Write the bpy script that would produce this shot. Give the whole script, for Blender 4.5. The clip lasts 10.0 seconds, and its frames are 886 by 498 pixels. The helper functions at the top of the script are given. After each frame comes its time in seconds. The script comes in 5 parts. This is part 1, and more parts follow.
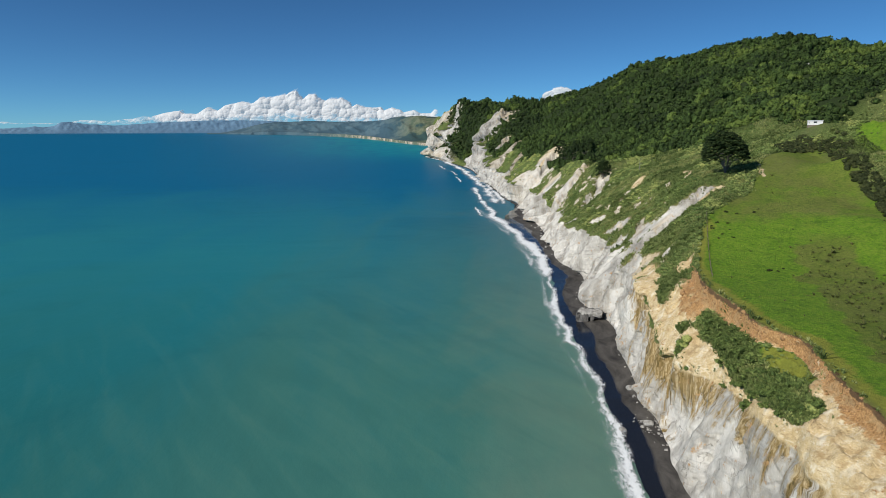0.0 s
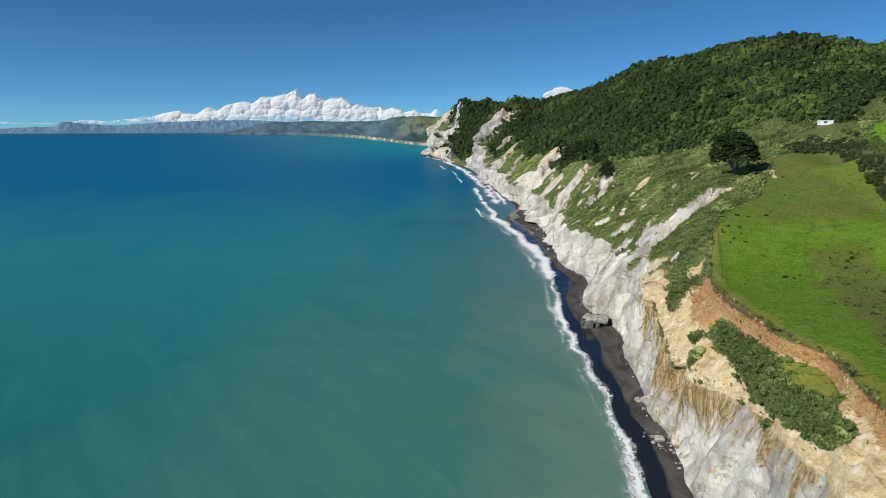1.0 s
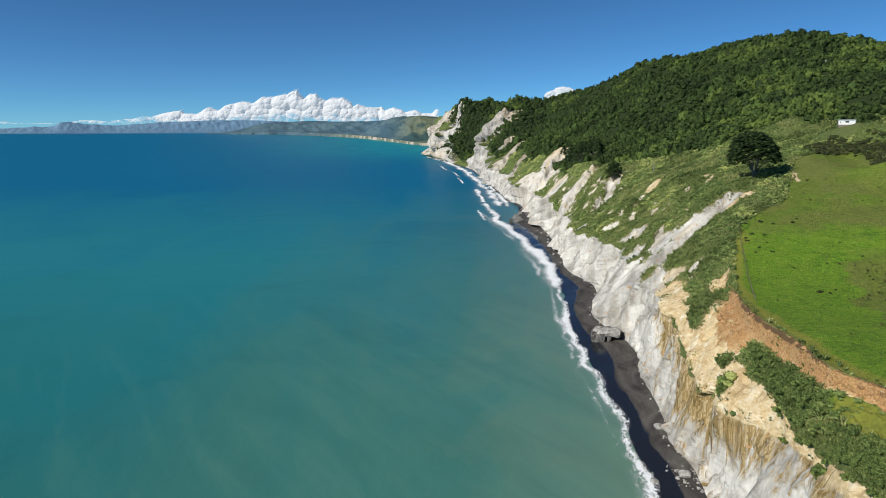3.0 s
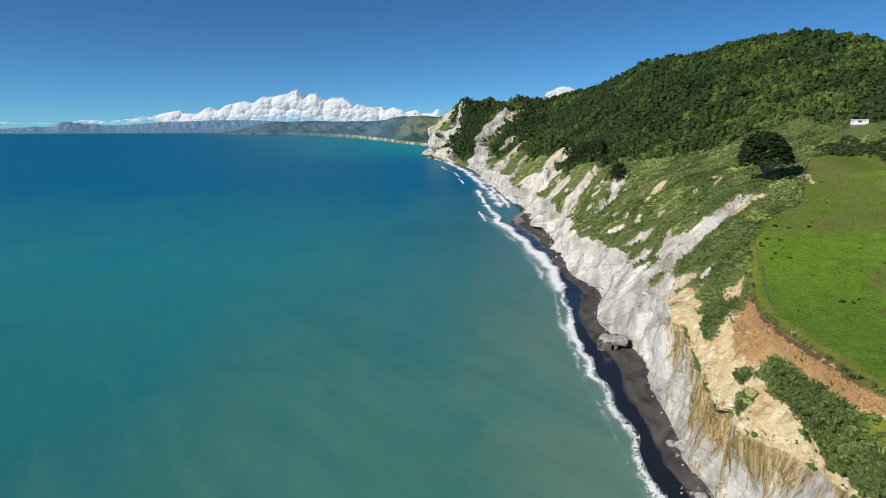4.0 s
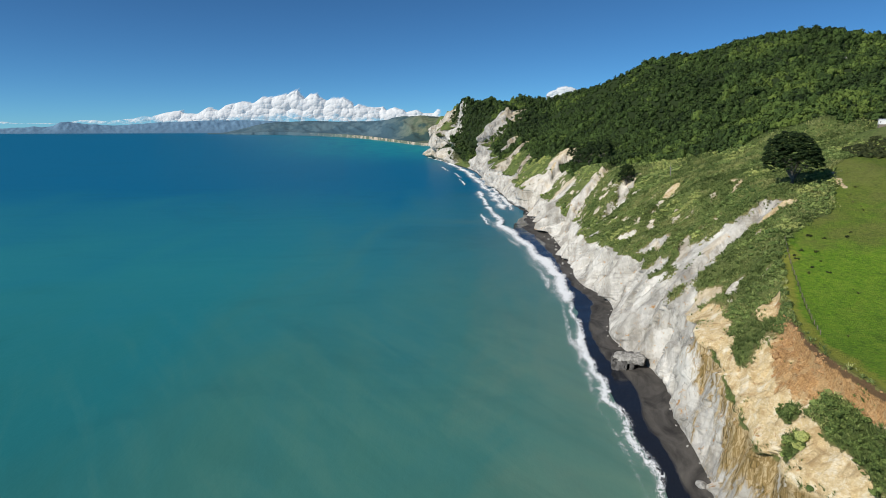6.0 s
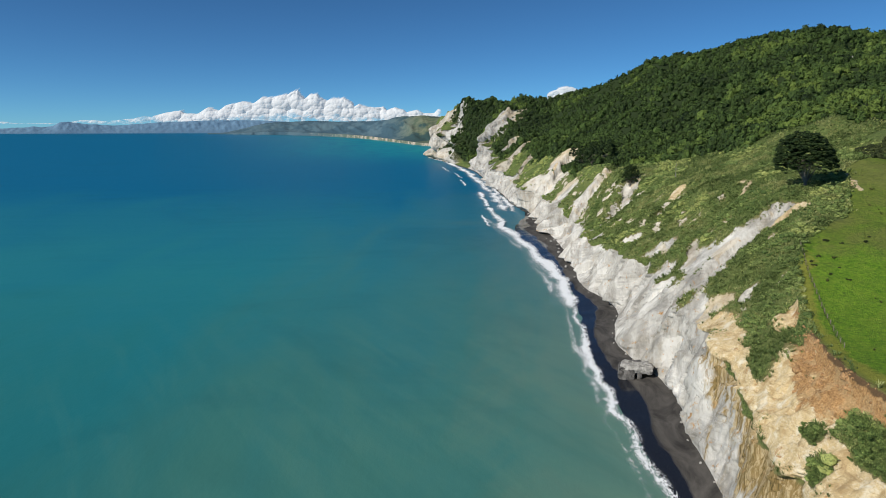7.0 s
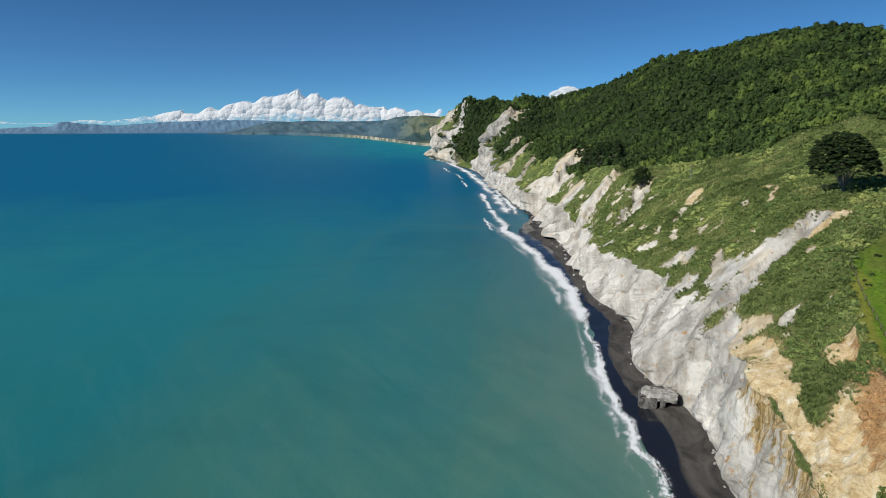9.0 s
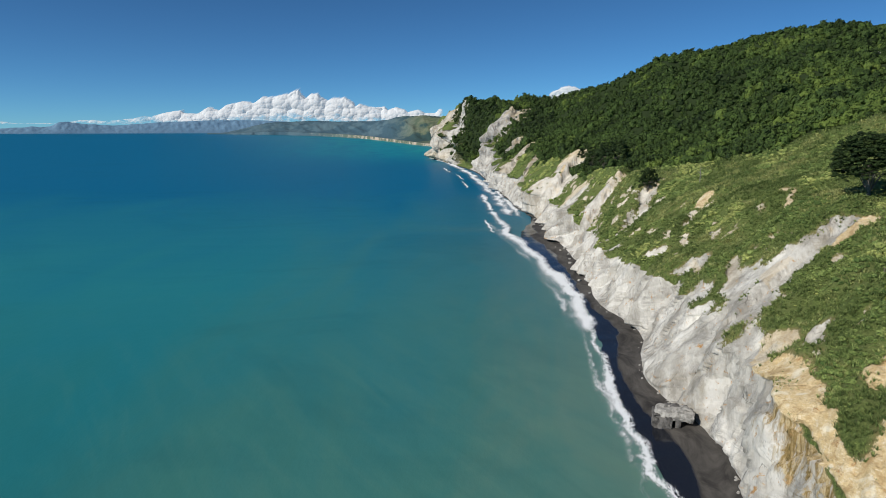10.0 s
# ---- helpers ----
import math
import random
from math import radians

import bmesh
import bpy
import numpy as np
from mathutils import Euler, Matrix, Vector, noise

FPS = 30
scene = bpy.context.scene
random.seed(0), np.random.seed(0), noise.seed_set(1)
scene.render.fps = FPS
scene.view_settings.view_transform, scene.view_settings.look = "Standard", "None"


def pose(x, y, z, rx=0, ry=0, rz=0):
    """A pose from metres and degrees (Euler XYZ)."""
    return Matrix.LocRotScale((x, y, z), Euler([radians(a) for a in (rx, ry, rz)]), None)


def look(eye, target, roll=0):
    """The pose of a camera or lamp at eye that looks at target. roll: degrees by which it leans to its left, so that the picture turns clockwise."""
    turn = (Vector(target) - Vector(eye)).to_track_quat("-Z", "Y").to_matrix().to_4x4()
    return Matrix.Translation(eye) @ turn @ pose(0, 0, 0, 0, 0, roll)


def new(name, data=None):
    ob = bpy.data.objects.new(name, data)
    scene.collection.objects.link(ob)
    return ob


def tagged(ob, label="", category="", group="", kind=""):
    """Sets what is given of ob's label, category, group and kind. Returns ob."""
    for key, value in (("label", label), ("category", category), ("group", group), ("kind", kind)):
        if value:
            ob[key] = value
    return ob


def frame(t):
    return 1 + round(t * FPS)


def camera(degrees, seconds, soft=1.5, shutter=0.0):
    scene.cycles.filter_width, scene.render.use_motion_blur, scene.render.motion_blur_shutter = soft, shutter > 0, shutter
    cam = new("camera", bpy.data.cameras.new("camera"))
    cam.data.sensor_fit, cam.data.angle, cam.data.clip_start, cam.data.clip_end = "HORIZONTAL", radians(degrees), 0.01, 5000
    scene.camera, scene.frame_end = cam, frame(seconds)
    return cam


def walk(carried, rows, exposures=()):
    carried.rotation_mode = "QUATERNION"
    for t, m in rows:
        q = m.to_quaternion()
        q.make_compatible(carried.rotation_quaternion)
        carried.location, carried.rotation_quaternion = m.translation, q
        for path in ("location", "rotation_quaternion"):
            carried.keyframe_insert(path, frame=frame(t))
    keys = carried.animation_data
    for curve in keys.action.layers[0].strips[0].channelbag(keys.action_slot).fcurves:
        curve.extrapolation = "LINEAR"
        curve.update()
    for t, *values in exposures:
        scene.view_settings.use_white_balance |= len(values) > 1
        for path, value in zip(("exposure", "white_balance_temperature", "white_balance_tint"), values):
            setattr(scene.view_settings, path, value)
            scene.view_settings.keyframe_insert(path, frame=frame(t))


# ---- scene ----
# A drone flies level along a coast of pale mudstone cliffs; x is inland, y along the coast, z up.
HEIGHT = 80.0
FLOWN = [(0.0, 0.0), (0.5, 4.15), (1.0, 8.3), (1.5, 12.4), (2.0, 16.45), (2.5, 20.45), (4.0, 33.5), (4.5, 38.6), (5.0, 43.9),
         (5.5, 48.1), (7.0, 59.5), (7.5, 64.4), (8.0, 69.5), (8.5, 74.9), (9.0, 80.2), (9.5, 86.0), (10.0, 92.0)]
cam = camera(72.0, 10.0, soft=0.8)
walk(cam, [(t, pose(0.003 * d, d, HEIGHT + 0.0017 * d, 90 - 11.1, 0, 0.046 * t)) for t, d in FLOWN],
     [(0.0, -0.10), (1.0, -0.05), (2.0, 0.05), (4.0, 0.05), (5.5, 0.02), (7.5, -0.06), (10.0, -0.10)])

# ---- light ----
SUN_FROM = Vector((-0.84, -0.54, 0.0)).normalized()
SUN_UP = radians(35)
world = bpy.data.worlds.new("sky")
scene.world = world
world.use_nodes = True
wn = world.node_tree.nodes
sky = wn.new("ShaderNodeTexSky")
sky.sky_type = "NISHITA"
sky.sun_disc = False
sky.sun_elevation = SUN_UP
sky.sun_rotation = math.atan2(SUN_FROM.x, SUN_FROM.y)
sky.altitude = 300
sky.air_density = 0.5
sky.dust_density = 0.0
sky.ozone_density = 3.0
air = wn.new("ShaderNodeMix")
air.data_type, air.blend_type = "RGBA", "MULTIPLY"
air.inputs[0].default_value = 1.0
air.inputs[7].default_value = (0.45, 0.87, 1.08, 1)
world.node_tree.links.new(sky.outputs[0], air.inputs[6])
world.node_tree.links.new(air.outputs[2], wn["Background"].inputs[0])
wn["Background"].inputs[1].default_value = 0.085
sun_dir = Vector((SUN_FROM.x * math.cos(SUN_UP), SUN_FROM.y * math.cos(SUN_UP), math.sin(SUN_UP)))
sun = new("sun", bpy.data.lights.new("sun", "SUN"))
sun.data.energy = 4.9
sun.data.angle = radians(0.5)
sun.data.color = (1.0, 0.95, 0.87)
sun.matrix_world = look(sun_dir * 500, (0, 0, 0))


# ---- materials ----
class Nodes:
    """A short way to write a node material."""

    def __init__(self, name, rough=0.9):
        self.mat = bpy.data.materials.new(name)
        self.mat.use_nodes = True
        self.tree = self.mat.node_tree
        self.bsdf = self.tree.nodes["Principled BSDF"]
        self.bsdf.inputs["Roughness"].default_value = rough
        self.bsdf.inputs["Specular IOR Level"].default_value = 0.25

    def put(self, socket, value):
        if isinstance(value, bpy.types.NodeSocket):
            self.tree.links.new(value, socket)
        elif isinstance(value, tuple) and len(value) == 3 and socket.type == "RGBA":
            socket.default_value = (*value, 1)
        else:
            socket.default_value = value

    def node(self, kind, **inputs):
        n = self.tree.nodes.new("ShaderNode" + kind)
        for key, value in inputs.items():
            self.put(n.inputs[key.replace("_", " ")], value)
        return n

    def place(self, sx=1, sy=1, sz=1, tilt=0):
        n = self.node("Mapping")
        self.tree.links.new(self.node("NewGeometry").outputs["Position"], n.inputs["Vector"])
        n.inputs["Scale"].default_value = (sx, sy, sz)
        if tilt:
            turned = self.node("VectorRotate")
            turned.rotation_type = "X_AXIS"
            turned.inputs["Angle"].default_value = radians(tilt)
            self.tree.links.new(self.node("NewGeometry").outputs["Position"], turned.inputs["Vector"])
            self.tree.links.new(turned.outputs[0], n.inputs["Vector"])
        return n.outputs[0]

    def noise(self, scale, detail=4, rough=0.55, where=None, warp=0.0):
        n = self.node("TexNoise", Scale=scale, Detail=detail, Roughness=rough, Distortion=warp)
        self.put(n.inputs["Vector"], where if where else self.place())
        return n.outputs["Fac"]

    def ramp(self, fac, low, high, a=0.0, b=1.0):
        n = self.node("MapRange", Value=fac)
        n.inputs["From Min"].default_value, n.inputs["From Max"].default_value = low, high
        n.inputs["To Min"].default_value, n.inputs["To Max"].default_value = a, b
        return n.outputs[0]

    def mix(self, fac, a, b, blend="MIX"):
        n = self.tree.nodes.new("ShaderNodeMix")
        n.data_type, n.blend_type = "RGBA", blend
        self.put(n.inputs[0], fac), self.put(n.inputs[6], a), self.put(n.inputs[7], b)
        return n.outputs[2]

    def math(self, op, a, b=0.0):
        n = self.tree.nodes.new("ShaderNodeMath")
        n.operation = op
        self.put(n.inputs[0], a), self.put(n.inputs[1], b)
        return n.outputs[0]

    def attr(self, name):
        n = self.tree.nodes.new("ShaderNodeAttribute")
        n.attribute_name = name
        return n.outputs["Fac"]

    def bump(self, height, strength=0.5, distance=0.3):
        n = self.node("Bump", Strength=strength, Distance=distance, Height=height)
        self.put(self.bsdf.inputs["Normal"], n.outputs[0])

    def base(self, colour):
        self.put(self.bsdf.inputs["Base Color"], colour)
        return self


def land_material():
    """Rock, clay, turf and scrub floor, told apart by what the land carries at each place."""
    m = Nodes("land", 0.95)
    bare, tan, soil, turf, fine = m.attr("bare"), m.attr("tan"), m.attr("soil"), m.attr("turf"), m.noise(2.2, 6, 0.65)
    broad = m.noise(0.07, 4)
    strata = m.noise(0.8, 6, 0.7, m.place(0.10, 0.12, 1.0, 9), 0.8)
    streak = m.noise(0.7, 8, 0.72, m.place(1.0, 1.0, 0.16, 34), 0.5)
    crack = m.node("TexVoronoi", Scale=0.16, Vector=m.place(1.0, 1.0, 0.45))
    crack.feature = "DISTANCE_TO_EDGE"
    split = m.math("MULTIPLY", m.ramp(crack.outputs[0], 0.0, 0.03, 1, 0), m.ramp(m.noise(0.15, 4), 0.56, 0.64))
    massive = m.noise(0.055, 5, 0.6, m.place(1.0, 1.0, 0.8), 0.6)
    grey = m.mix(m.ramp(massive, 0.36, 0.62), (0.40, 0.384, 0.342), (0.69, 0.668, 0.61))
    grey = m.mix(m.ramp(streak, 0.46, 0.66, 0, 0.5), grey, (0.34, 0.315, 0.265))
    beds = m.noise(0.45, 4, 0.6, m.place(0.10, 0.10, 1.3, 11), 0.4)
    seam = m.ramp(m.math("ABSOLUTE", m.math("SUBTRACT", beds, 0.5)), 0.0, 0.06, 1, 0)
    grey = m.mix(m.math("MULTIPLY", seam, m.ramp(m.noise(0.08, 3), 0.46, 0.60, 0, 0.5)), grey, (0.24, 0.23, 0.205))
    joint = m.ramp(m.math("ABSOLUTE", m.math("SUBTRACT", m.noise(0.17, 4, 0.6, m.place(1.0, 1.0, 0.55, 38), 0.5), 0.5)), 0.0, 0.016, 1, 0)
    joint = m.math("MULTIPLY", joint, m.ramp(m.noise(0.11, 3), 0.52, 0.62))
    grey = m.mix(m.math("MULTIPLY", joint, 0.8), grey, (0.085, 0.08, 0.07))
    nick = m.noise(0.7, 5, 0.7, m.place(1.3, 1.3, 0.22, 32), 0.4)
    grey = m.mix(m.ramp(nick, 0.70, 0.75, 0, 0.25), grey, (0.075, 0.07, 0.06))
    gully = m.noise(0.05, 6, 0.7, m.place(1.0, 1.0, 0.35), 0.8)
    grey = m.mix(m.ramp(gully, 0.53, 0.64, 0, 0.6), grey, (0.25, 0.215, 0.155))
    rill = m.noise(0.13, 6, 0.72, m.place(1.0, 1.0, 0.28, 30), 0.7)
    grey = m.mix(m.ramp(rill, 0.52, 0.64, 0, 0.5), grey, (0.235, 0.215, 0.18))
    grey = m.mix(m.math("MULTIPLY", split, 0.55), grey, (0.12, 0.11, 0.095))
    sand = m.mix(m.ramp(streak, 0.36, 0.66), (0.72, 0.59, 0.36), (0.57, 0.415, 0.19))
    sand = m.mix(m.ramp(fine, 0.42, 0.62), m.mix(0.5, sand, (0.50, 0.38, 0.22)), sand)
    blotch = m.noise(0.28, 6, 0.65, None, 0.7)
    shelf = m.noise(1.6, 7, 0.75, m.place(0.55, 0.55, 1.6, 8), 0.8)
    sand = m.mix(m.ramp(shelf, 0.54, 0.66, 0, 0.75), sand, (0.30, 0.20, 0.10))
    sand = m.mix(m.ramp(shelf, 0.46, 0.36, 0, 0.6), sand, (0.80, 0.73, 0.56))
    sand = m.mix(m.ramp(blotch, 0.52, 0.64, 0, 0.8), sand, (0.40, 0.27, 0.125))
    sand = m.mix(m.ramp(blotch, 0.46, 0.34, 0, 0.8), sand, (0.76, 0.70, 0.55))
    clay = m.mix(m.ramp(fine, 0.35, 0.68), (0.25, 0.135, 0.050), (0.58, 0.345, 0.150))
    clay = m.mix(m.ramp(m.noise(0.5, 6, 0.7, m.place(0.5, 0.5, 1.6), 0.6), 0.54, 0.66, 0, 0.7), clay, (0.15, 0.085, 0.038))
    tone = m.attr("tone")
    grey = m.mix(m.ramp(tone, 0.45, 0.0, 0, 0.75), grey, m.mix(0.6, grey, (0.19, 0.185, 0.17)))
    grey = m.mix(m.ramp(tone, 0.6, 1.0, 0, 0.7), grey, (0.74, 0.72, 0.665))
    crag = m.node("TexNoise", Scale=0.11, Detail=9, Roughness=0.62, Vector=m.place(1.0, 1.0, 0.5, 32))
    crag.noise_type = "RIDGED_MULTIFRACTAL"
    crag.inputs["Offset"].default_value, crag.inputs["Gain"].default_value = 0.9, 2.0
    crag = crag.outputs["Fac"]
    spur = m.node("TexNoise", Scale=0.028, Detail=10, Roughness=0.6, Vector=m.place(1.0, 1.0, 0.45, 25))
    spur.noise_type = "RIDGED_MULTIFRACTAL"
    spur.inputs["Offset"].default_value, spur.inputs["Gain"].default_value = 0.9, 2.0
    spur = spur.outputs["Fac"]
    grey = m.mix(m.ramp(crag, 0.8, 0.35, 0, 0.4), grey, (0.17, 0.158, 0.135))
    grey = m.mix(m.ramp(crag, 1.2, 1.9, 0, 0.5), grey, (0.64, 0.625, 0.58))
    thread = m.noise(2.4, 6, 0.75, m.place(1.0, 1.0, 0.14, 32), 0.6)
    grey = m.mix(m.ramp(thread, 0.56, 0.70, 0, 0.3), grey, (0.24, 0.225, 0.19))
    grey = m.mix(m.ramp(thread, 0.44, 0.32, 0, 0.35), grey, (0.70, 0.685, 0.645))
    olive = m.mix(m.ramp(fine, 0.3, 0.7), (0.36, 0.27, 0.135), (0.55, 0.44, 0.26))
    run = m.noise(0.9, 7, 0.75, m.place(1.0, 1.0, 0.05, 10), 0.4)
    olive = m.mix(m.ramp(run, 0.42, 0.52, 0, 0.95), olive, (0.235, 0.160, 0.058))
    olive = m.mix(m.ramp(run, 0.55, 0.62, 0, 0.9), olive, (0.080, 0.062, 0.022))
    olive = m.mix(m.ramp(m.noise(0.22, 4, 0.6, m.place(1.0, 1.0, 0.12, 12), 0.4), 0.60, 0.65, 0, 0.8), olive, (0.50, 0.475, 0.42))
    stain = m.attr("stain")
    grey = m.mix(m.ramp(m.math("ADD", stain, m.math("MULTIPLY", m.ramp(stain, 0.0, 0.3), m.ramp(m.noise(0.34, 6, 0.7, m.place(1.0, 1.0, 0.045), 0.5), 0.3, 0.7, -0.6, 0.6))), 0.32, 0.66), grey, olive)
    rock = m.mix(tan, grey, sand)
    clay = m.mix(m.ramp(blotch, 0.50, 0.62), clay, m.mix(0.5, clay, sand))
    rock = m.mix(m.ramp(m.math("ADD", soil, m.ramp(m.noise(0.32, 7, 0.72, None, 0.6), 0.25, 0.75, -0.9, 0.9)), 0.35, 0.6), rock, clay)
    rock = m.mix(m.ramp(m.math("ADD", soil, m.ramp(m.noise(0.5, 5, 0.7), 0.3, 0.7, -0.7, 0.3)), 1.15, 1.6), rock, m.mix(fine, (0.05, 0.032, 0.016), (0.20, 0.12, 0.06)))
    scrub = m.mix(m.ramp(fine, 0.35, 0.7), (0.080, 0.122, 0.028), (0.195, 0.245, 0.070))
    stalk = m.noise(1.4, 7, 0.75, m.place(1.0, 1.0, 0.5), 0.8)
    # shade between the stalks is painted in, dark where the bump lies low
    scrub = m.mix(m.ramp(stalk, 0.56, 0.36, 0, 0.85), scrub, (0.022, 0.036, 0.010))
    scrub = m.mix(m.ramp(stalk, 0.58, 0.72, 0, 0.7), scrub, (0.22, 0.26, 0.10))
    scrub = m.mix(m.ramp(broad, 0.45, 0.7, 0, 0.6), scrub, (0.150, 0.165, 0.060))
    blade = m.noise(1.1, 6, 0.7)
    grass = m.mix(m.ramp(blade, 0.32, 0.68), (0.066, 0.118, 0.012), (0.170, 0.232, 0.030))
    dry = m.ramp(m.noise(0.045, 7, 0.68, None, 0.8), 0.42, 0.62)
    grass = m.mix(m.math("MULTIPLY", dry, 0.55), grass, m.mix(m.ramp(blade, 0.3, 0.7), (0.112, 0.120, 0.032), (0.230, 0.214, 0.072)))
    sward = m.noise(0.22, 7, 0.7, None, 0.6)
    grass = m.mix(m.ramp(sward, 0.52, 0.70, 0, 0.65), grass, (0.165, 0.195, 0.040))
    grass = m.mix(m.ramp(sward, 0.45, 0.30, 0, 0.55), grass, (0.045, 0.085, 0.012))
    lusher = m.mix(m.ramp(blade, 0.32, 0.68), (0.056, 0.146, 0.008), (0.180, 0.325, 0.017))
    lusher = m.mix(m.ramp(sward, 0.50, 0.70, 0, 0.6), lusher, (0.205, 0.295, 0.028))
    lusher = m.mix(m.ramp(sward, 0.47, 0.33, 0, 0.5), lusher, (0.034, 0.085, 0.008))
    grass = m.mix(m.ramp(m.math("ADD", m.attr("rich"), m.ramp(m.noise(0.06, 6, 0.65), 0.3, 0.7, -0.45, 0.45)), 0.3, 0.75), grass, lusher)
    grass = m.mix(m.ramp(m.noise(0.45, 6, 0.72, m.place(1.0, 0.5, 1.0)), 0.40, 0.62, 0.0, 0.35), grass, m.mix(0.5, grass, (0.26, 0.30, 0.05)))
    grass = m.mix(m.ramp(m.math("ADD", m.attr("brow"), m.ramp(m.noise(0.5, 5, 0.7), 0.3, 0.7, -0.35, 0.35)), 0.35, 0.75, 0, 0.75), grass, m.mix(blade, (0.19, 0.19, 0.022), (0.37, 0.35, 0.070)))
    # wooded ground is painted near black, so gaps between crowns stay dark
    forest_floor = m.mix(m.ramp(fine, 0.3, 0.7), (0.010, 0.020, 0.006), (0.032, 0.052, 0.013))
    scrub = m.mix(m.ramp(bare, 0.12, 0.42, 0, 0.7), scrub, m.mix(fine, (0.13, 0.11, 0.04), (0.27, 0.225, 0.10)))
    scrub = m.mix(m.attr("wooded"), scrub, forest_floor)
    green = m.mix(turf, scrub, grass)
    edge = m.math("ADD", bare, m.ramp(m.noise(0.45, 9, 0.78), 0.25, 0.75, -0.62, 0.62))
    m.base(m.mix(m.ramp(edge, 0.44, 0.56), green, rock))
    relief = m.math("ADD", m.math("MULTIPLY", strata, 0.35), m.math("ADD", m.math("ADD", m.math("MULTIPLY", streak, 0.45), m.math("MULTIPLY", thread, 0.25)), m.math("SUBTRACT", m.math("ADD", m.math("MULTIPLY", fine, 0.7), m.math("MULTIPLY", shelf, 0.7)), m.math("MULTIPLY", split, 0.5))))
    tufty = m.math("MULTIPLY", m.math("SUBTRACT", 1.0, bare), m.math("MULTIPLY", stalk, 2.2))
    craggy = m.math("MULTIPLY", bare, m.math("ADD", m.math("MULTIPLY", crag, m.math("MULTIPLY", m.attr("rugged"), m.ramp(tan, 0, 1, 1.0, 0.3))), m.math("MULTIPLY", m.math("MULTIPLY", spur, m.attr("away")), 16.0)))
    m.bump(m.math("ADD", m.math("ADD", relief, craggy), tufty), 0.8, 0.45)
    return m.mat


def beach_material():
    """Black sand, shining where the sea has wetted it."""
    m = Nodes("black_sand", 0.8)
    wet = m.attr("wet")
    n = m.noise(0.16, 6, 0.66, m.place(1, 0.45, 1), 0.9)
    sand = m.mix(m.ramp(n, 0.35, 0.7), (0.030, 0.028, 0.026), (0.115, 0.106, 0.094))
    gone = m.math("ADD", wet, m.ramp(n, 0.3, 0.7, -0.25, 0.25))
    soaked = m.ramp(gone, 0.34, 0.70)
    m.base(m.mix(soaked, sand, (0.013, 0.015, 0.020)))
    m.put(m.bsdf.inputs["Roughness"], m.ramp(soaked, 0, 1, 0.75, 0.12))
    m.put(m.bsdf.inputs["Specular IOR Level"], m.ramp(soaked, 0, 1, 0.2, 0.33))
    m.bump(m.noise(1.5, 4), 0.15, 0.1)
    return m.mat


def sea_material():
    """Sea that turns from silty grey-green by the shore through turquoise to deep blue."""
    m = Nodes("sea", 0.38)
    off = m.attr("offshore")
    far = m.attr("faraway")
    cloudy = m.noise(0.012, 5, 0.6, m.place(1, 0.35, 1), 1.2)
    wisp = m.noise(0.05, 5, 0.6, m.place(1, 0.30, 1), 1.5)
    d = m.math("ADD", off, m.ramp(cloudy, 0.3, 0.7, -28, 28))
    d = m.math("ADD", d, m.ramp(wisp, 0.3, 0.7, -10, 10))
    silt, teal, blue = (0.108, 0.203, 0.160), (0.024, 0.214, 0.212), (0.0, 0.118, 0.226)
    # painted darker close ahead: the steep look down is put into the colour
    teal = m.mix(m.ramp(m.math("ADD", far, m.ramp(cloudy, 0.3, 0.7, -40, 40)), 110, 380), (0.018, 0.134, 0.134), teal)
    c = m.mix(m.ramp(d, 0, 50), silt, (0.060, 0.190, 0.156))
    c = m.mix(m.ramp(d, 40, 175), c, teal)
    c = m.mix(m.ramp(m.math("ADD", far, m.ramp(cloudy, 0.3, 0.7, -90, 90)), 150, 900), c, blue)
    turned = m.node("VectorRotate", Angle=radians(-34))
    turned.rotation_type = "Z_AXIS"
    m.put(turned.inputs["Vector"], m.place())
    run = m.node("Mapping", Vector=turned.outputs[0])
    run.inputs["Scale"].default_value = (1.0, 0.16, 1.0)
    swirl = m.noise(0.11, 5, 0.6, run.outputs[0], 0.6)
    near_shore = m.math("MULTIPLY", m.ramp(off, 300, 30), m.ramp(far, 420, 180))
    c = m.mix(m.math("MULTIPLY", near_shore, m.ramp(swirl, 0.50, 0.66, 0, 0.4)), c, m.mix(0.4, c, (0.13, 0.26, 0.19)))
    c = m.mix(m.math("MULTIPLY", near_shore, m.ramp(swirl, 0.50, 0.34, 0, 0.4)), c, m.mix(0.4, c, (0.02, 0.10, 0.09)))
    shade = m.noise(0.011, 5, 0.6, m.place(0.6, 1.0, 1), 1.4)
    c = m.mix(m.ramp(shade, 0.46, 0.34, 0, 0.26), c, m.mix(0.5, c, (0.0, 0.07, 0.10)))
    c = m.mix(m.math("MULTIPLY", m.attr("bay"), m.ramp(cloudy, 0.3, 0.6, 0.3, 0.95)), c, (0.012, 0.255, 0.275))
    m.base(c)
    m.put(m.bsdf.inputs["Specular IOR Level"], 0.035)
    wave = m.math("ADD", m.noise(0.25, 5, 0.6, m.place(1, 0.5, 1)), m.math("MULTIPLY", m.noise(1.3, 3), 0.35))
    m.bump(wave, 0.14, 0.6)
    return m.mat


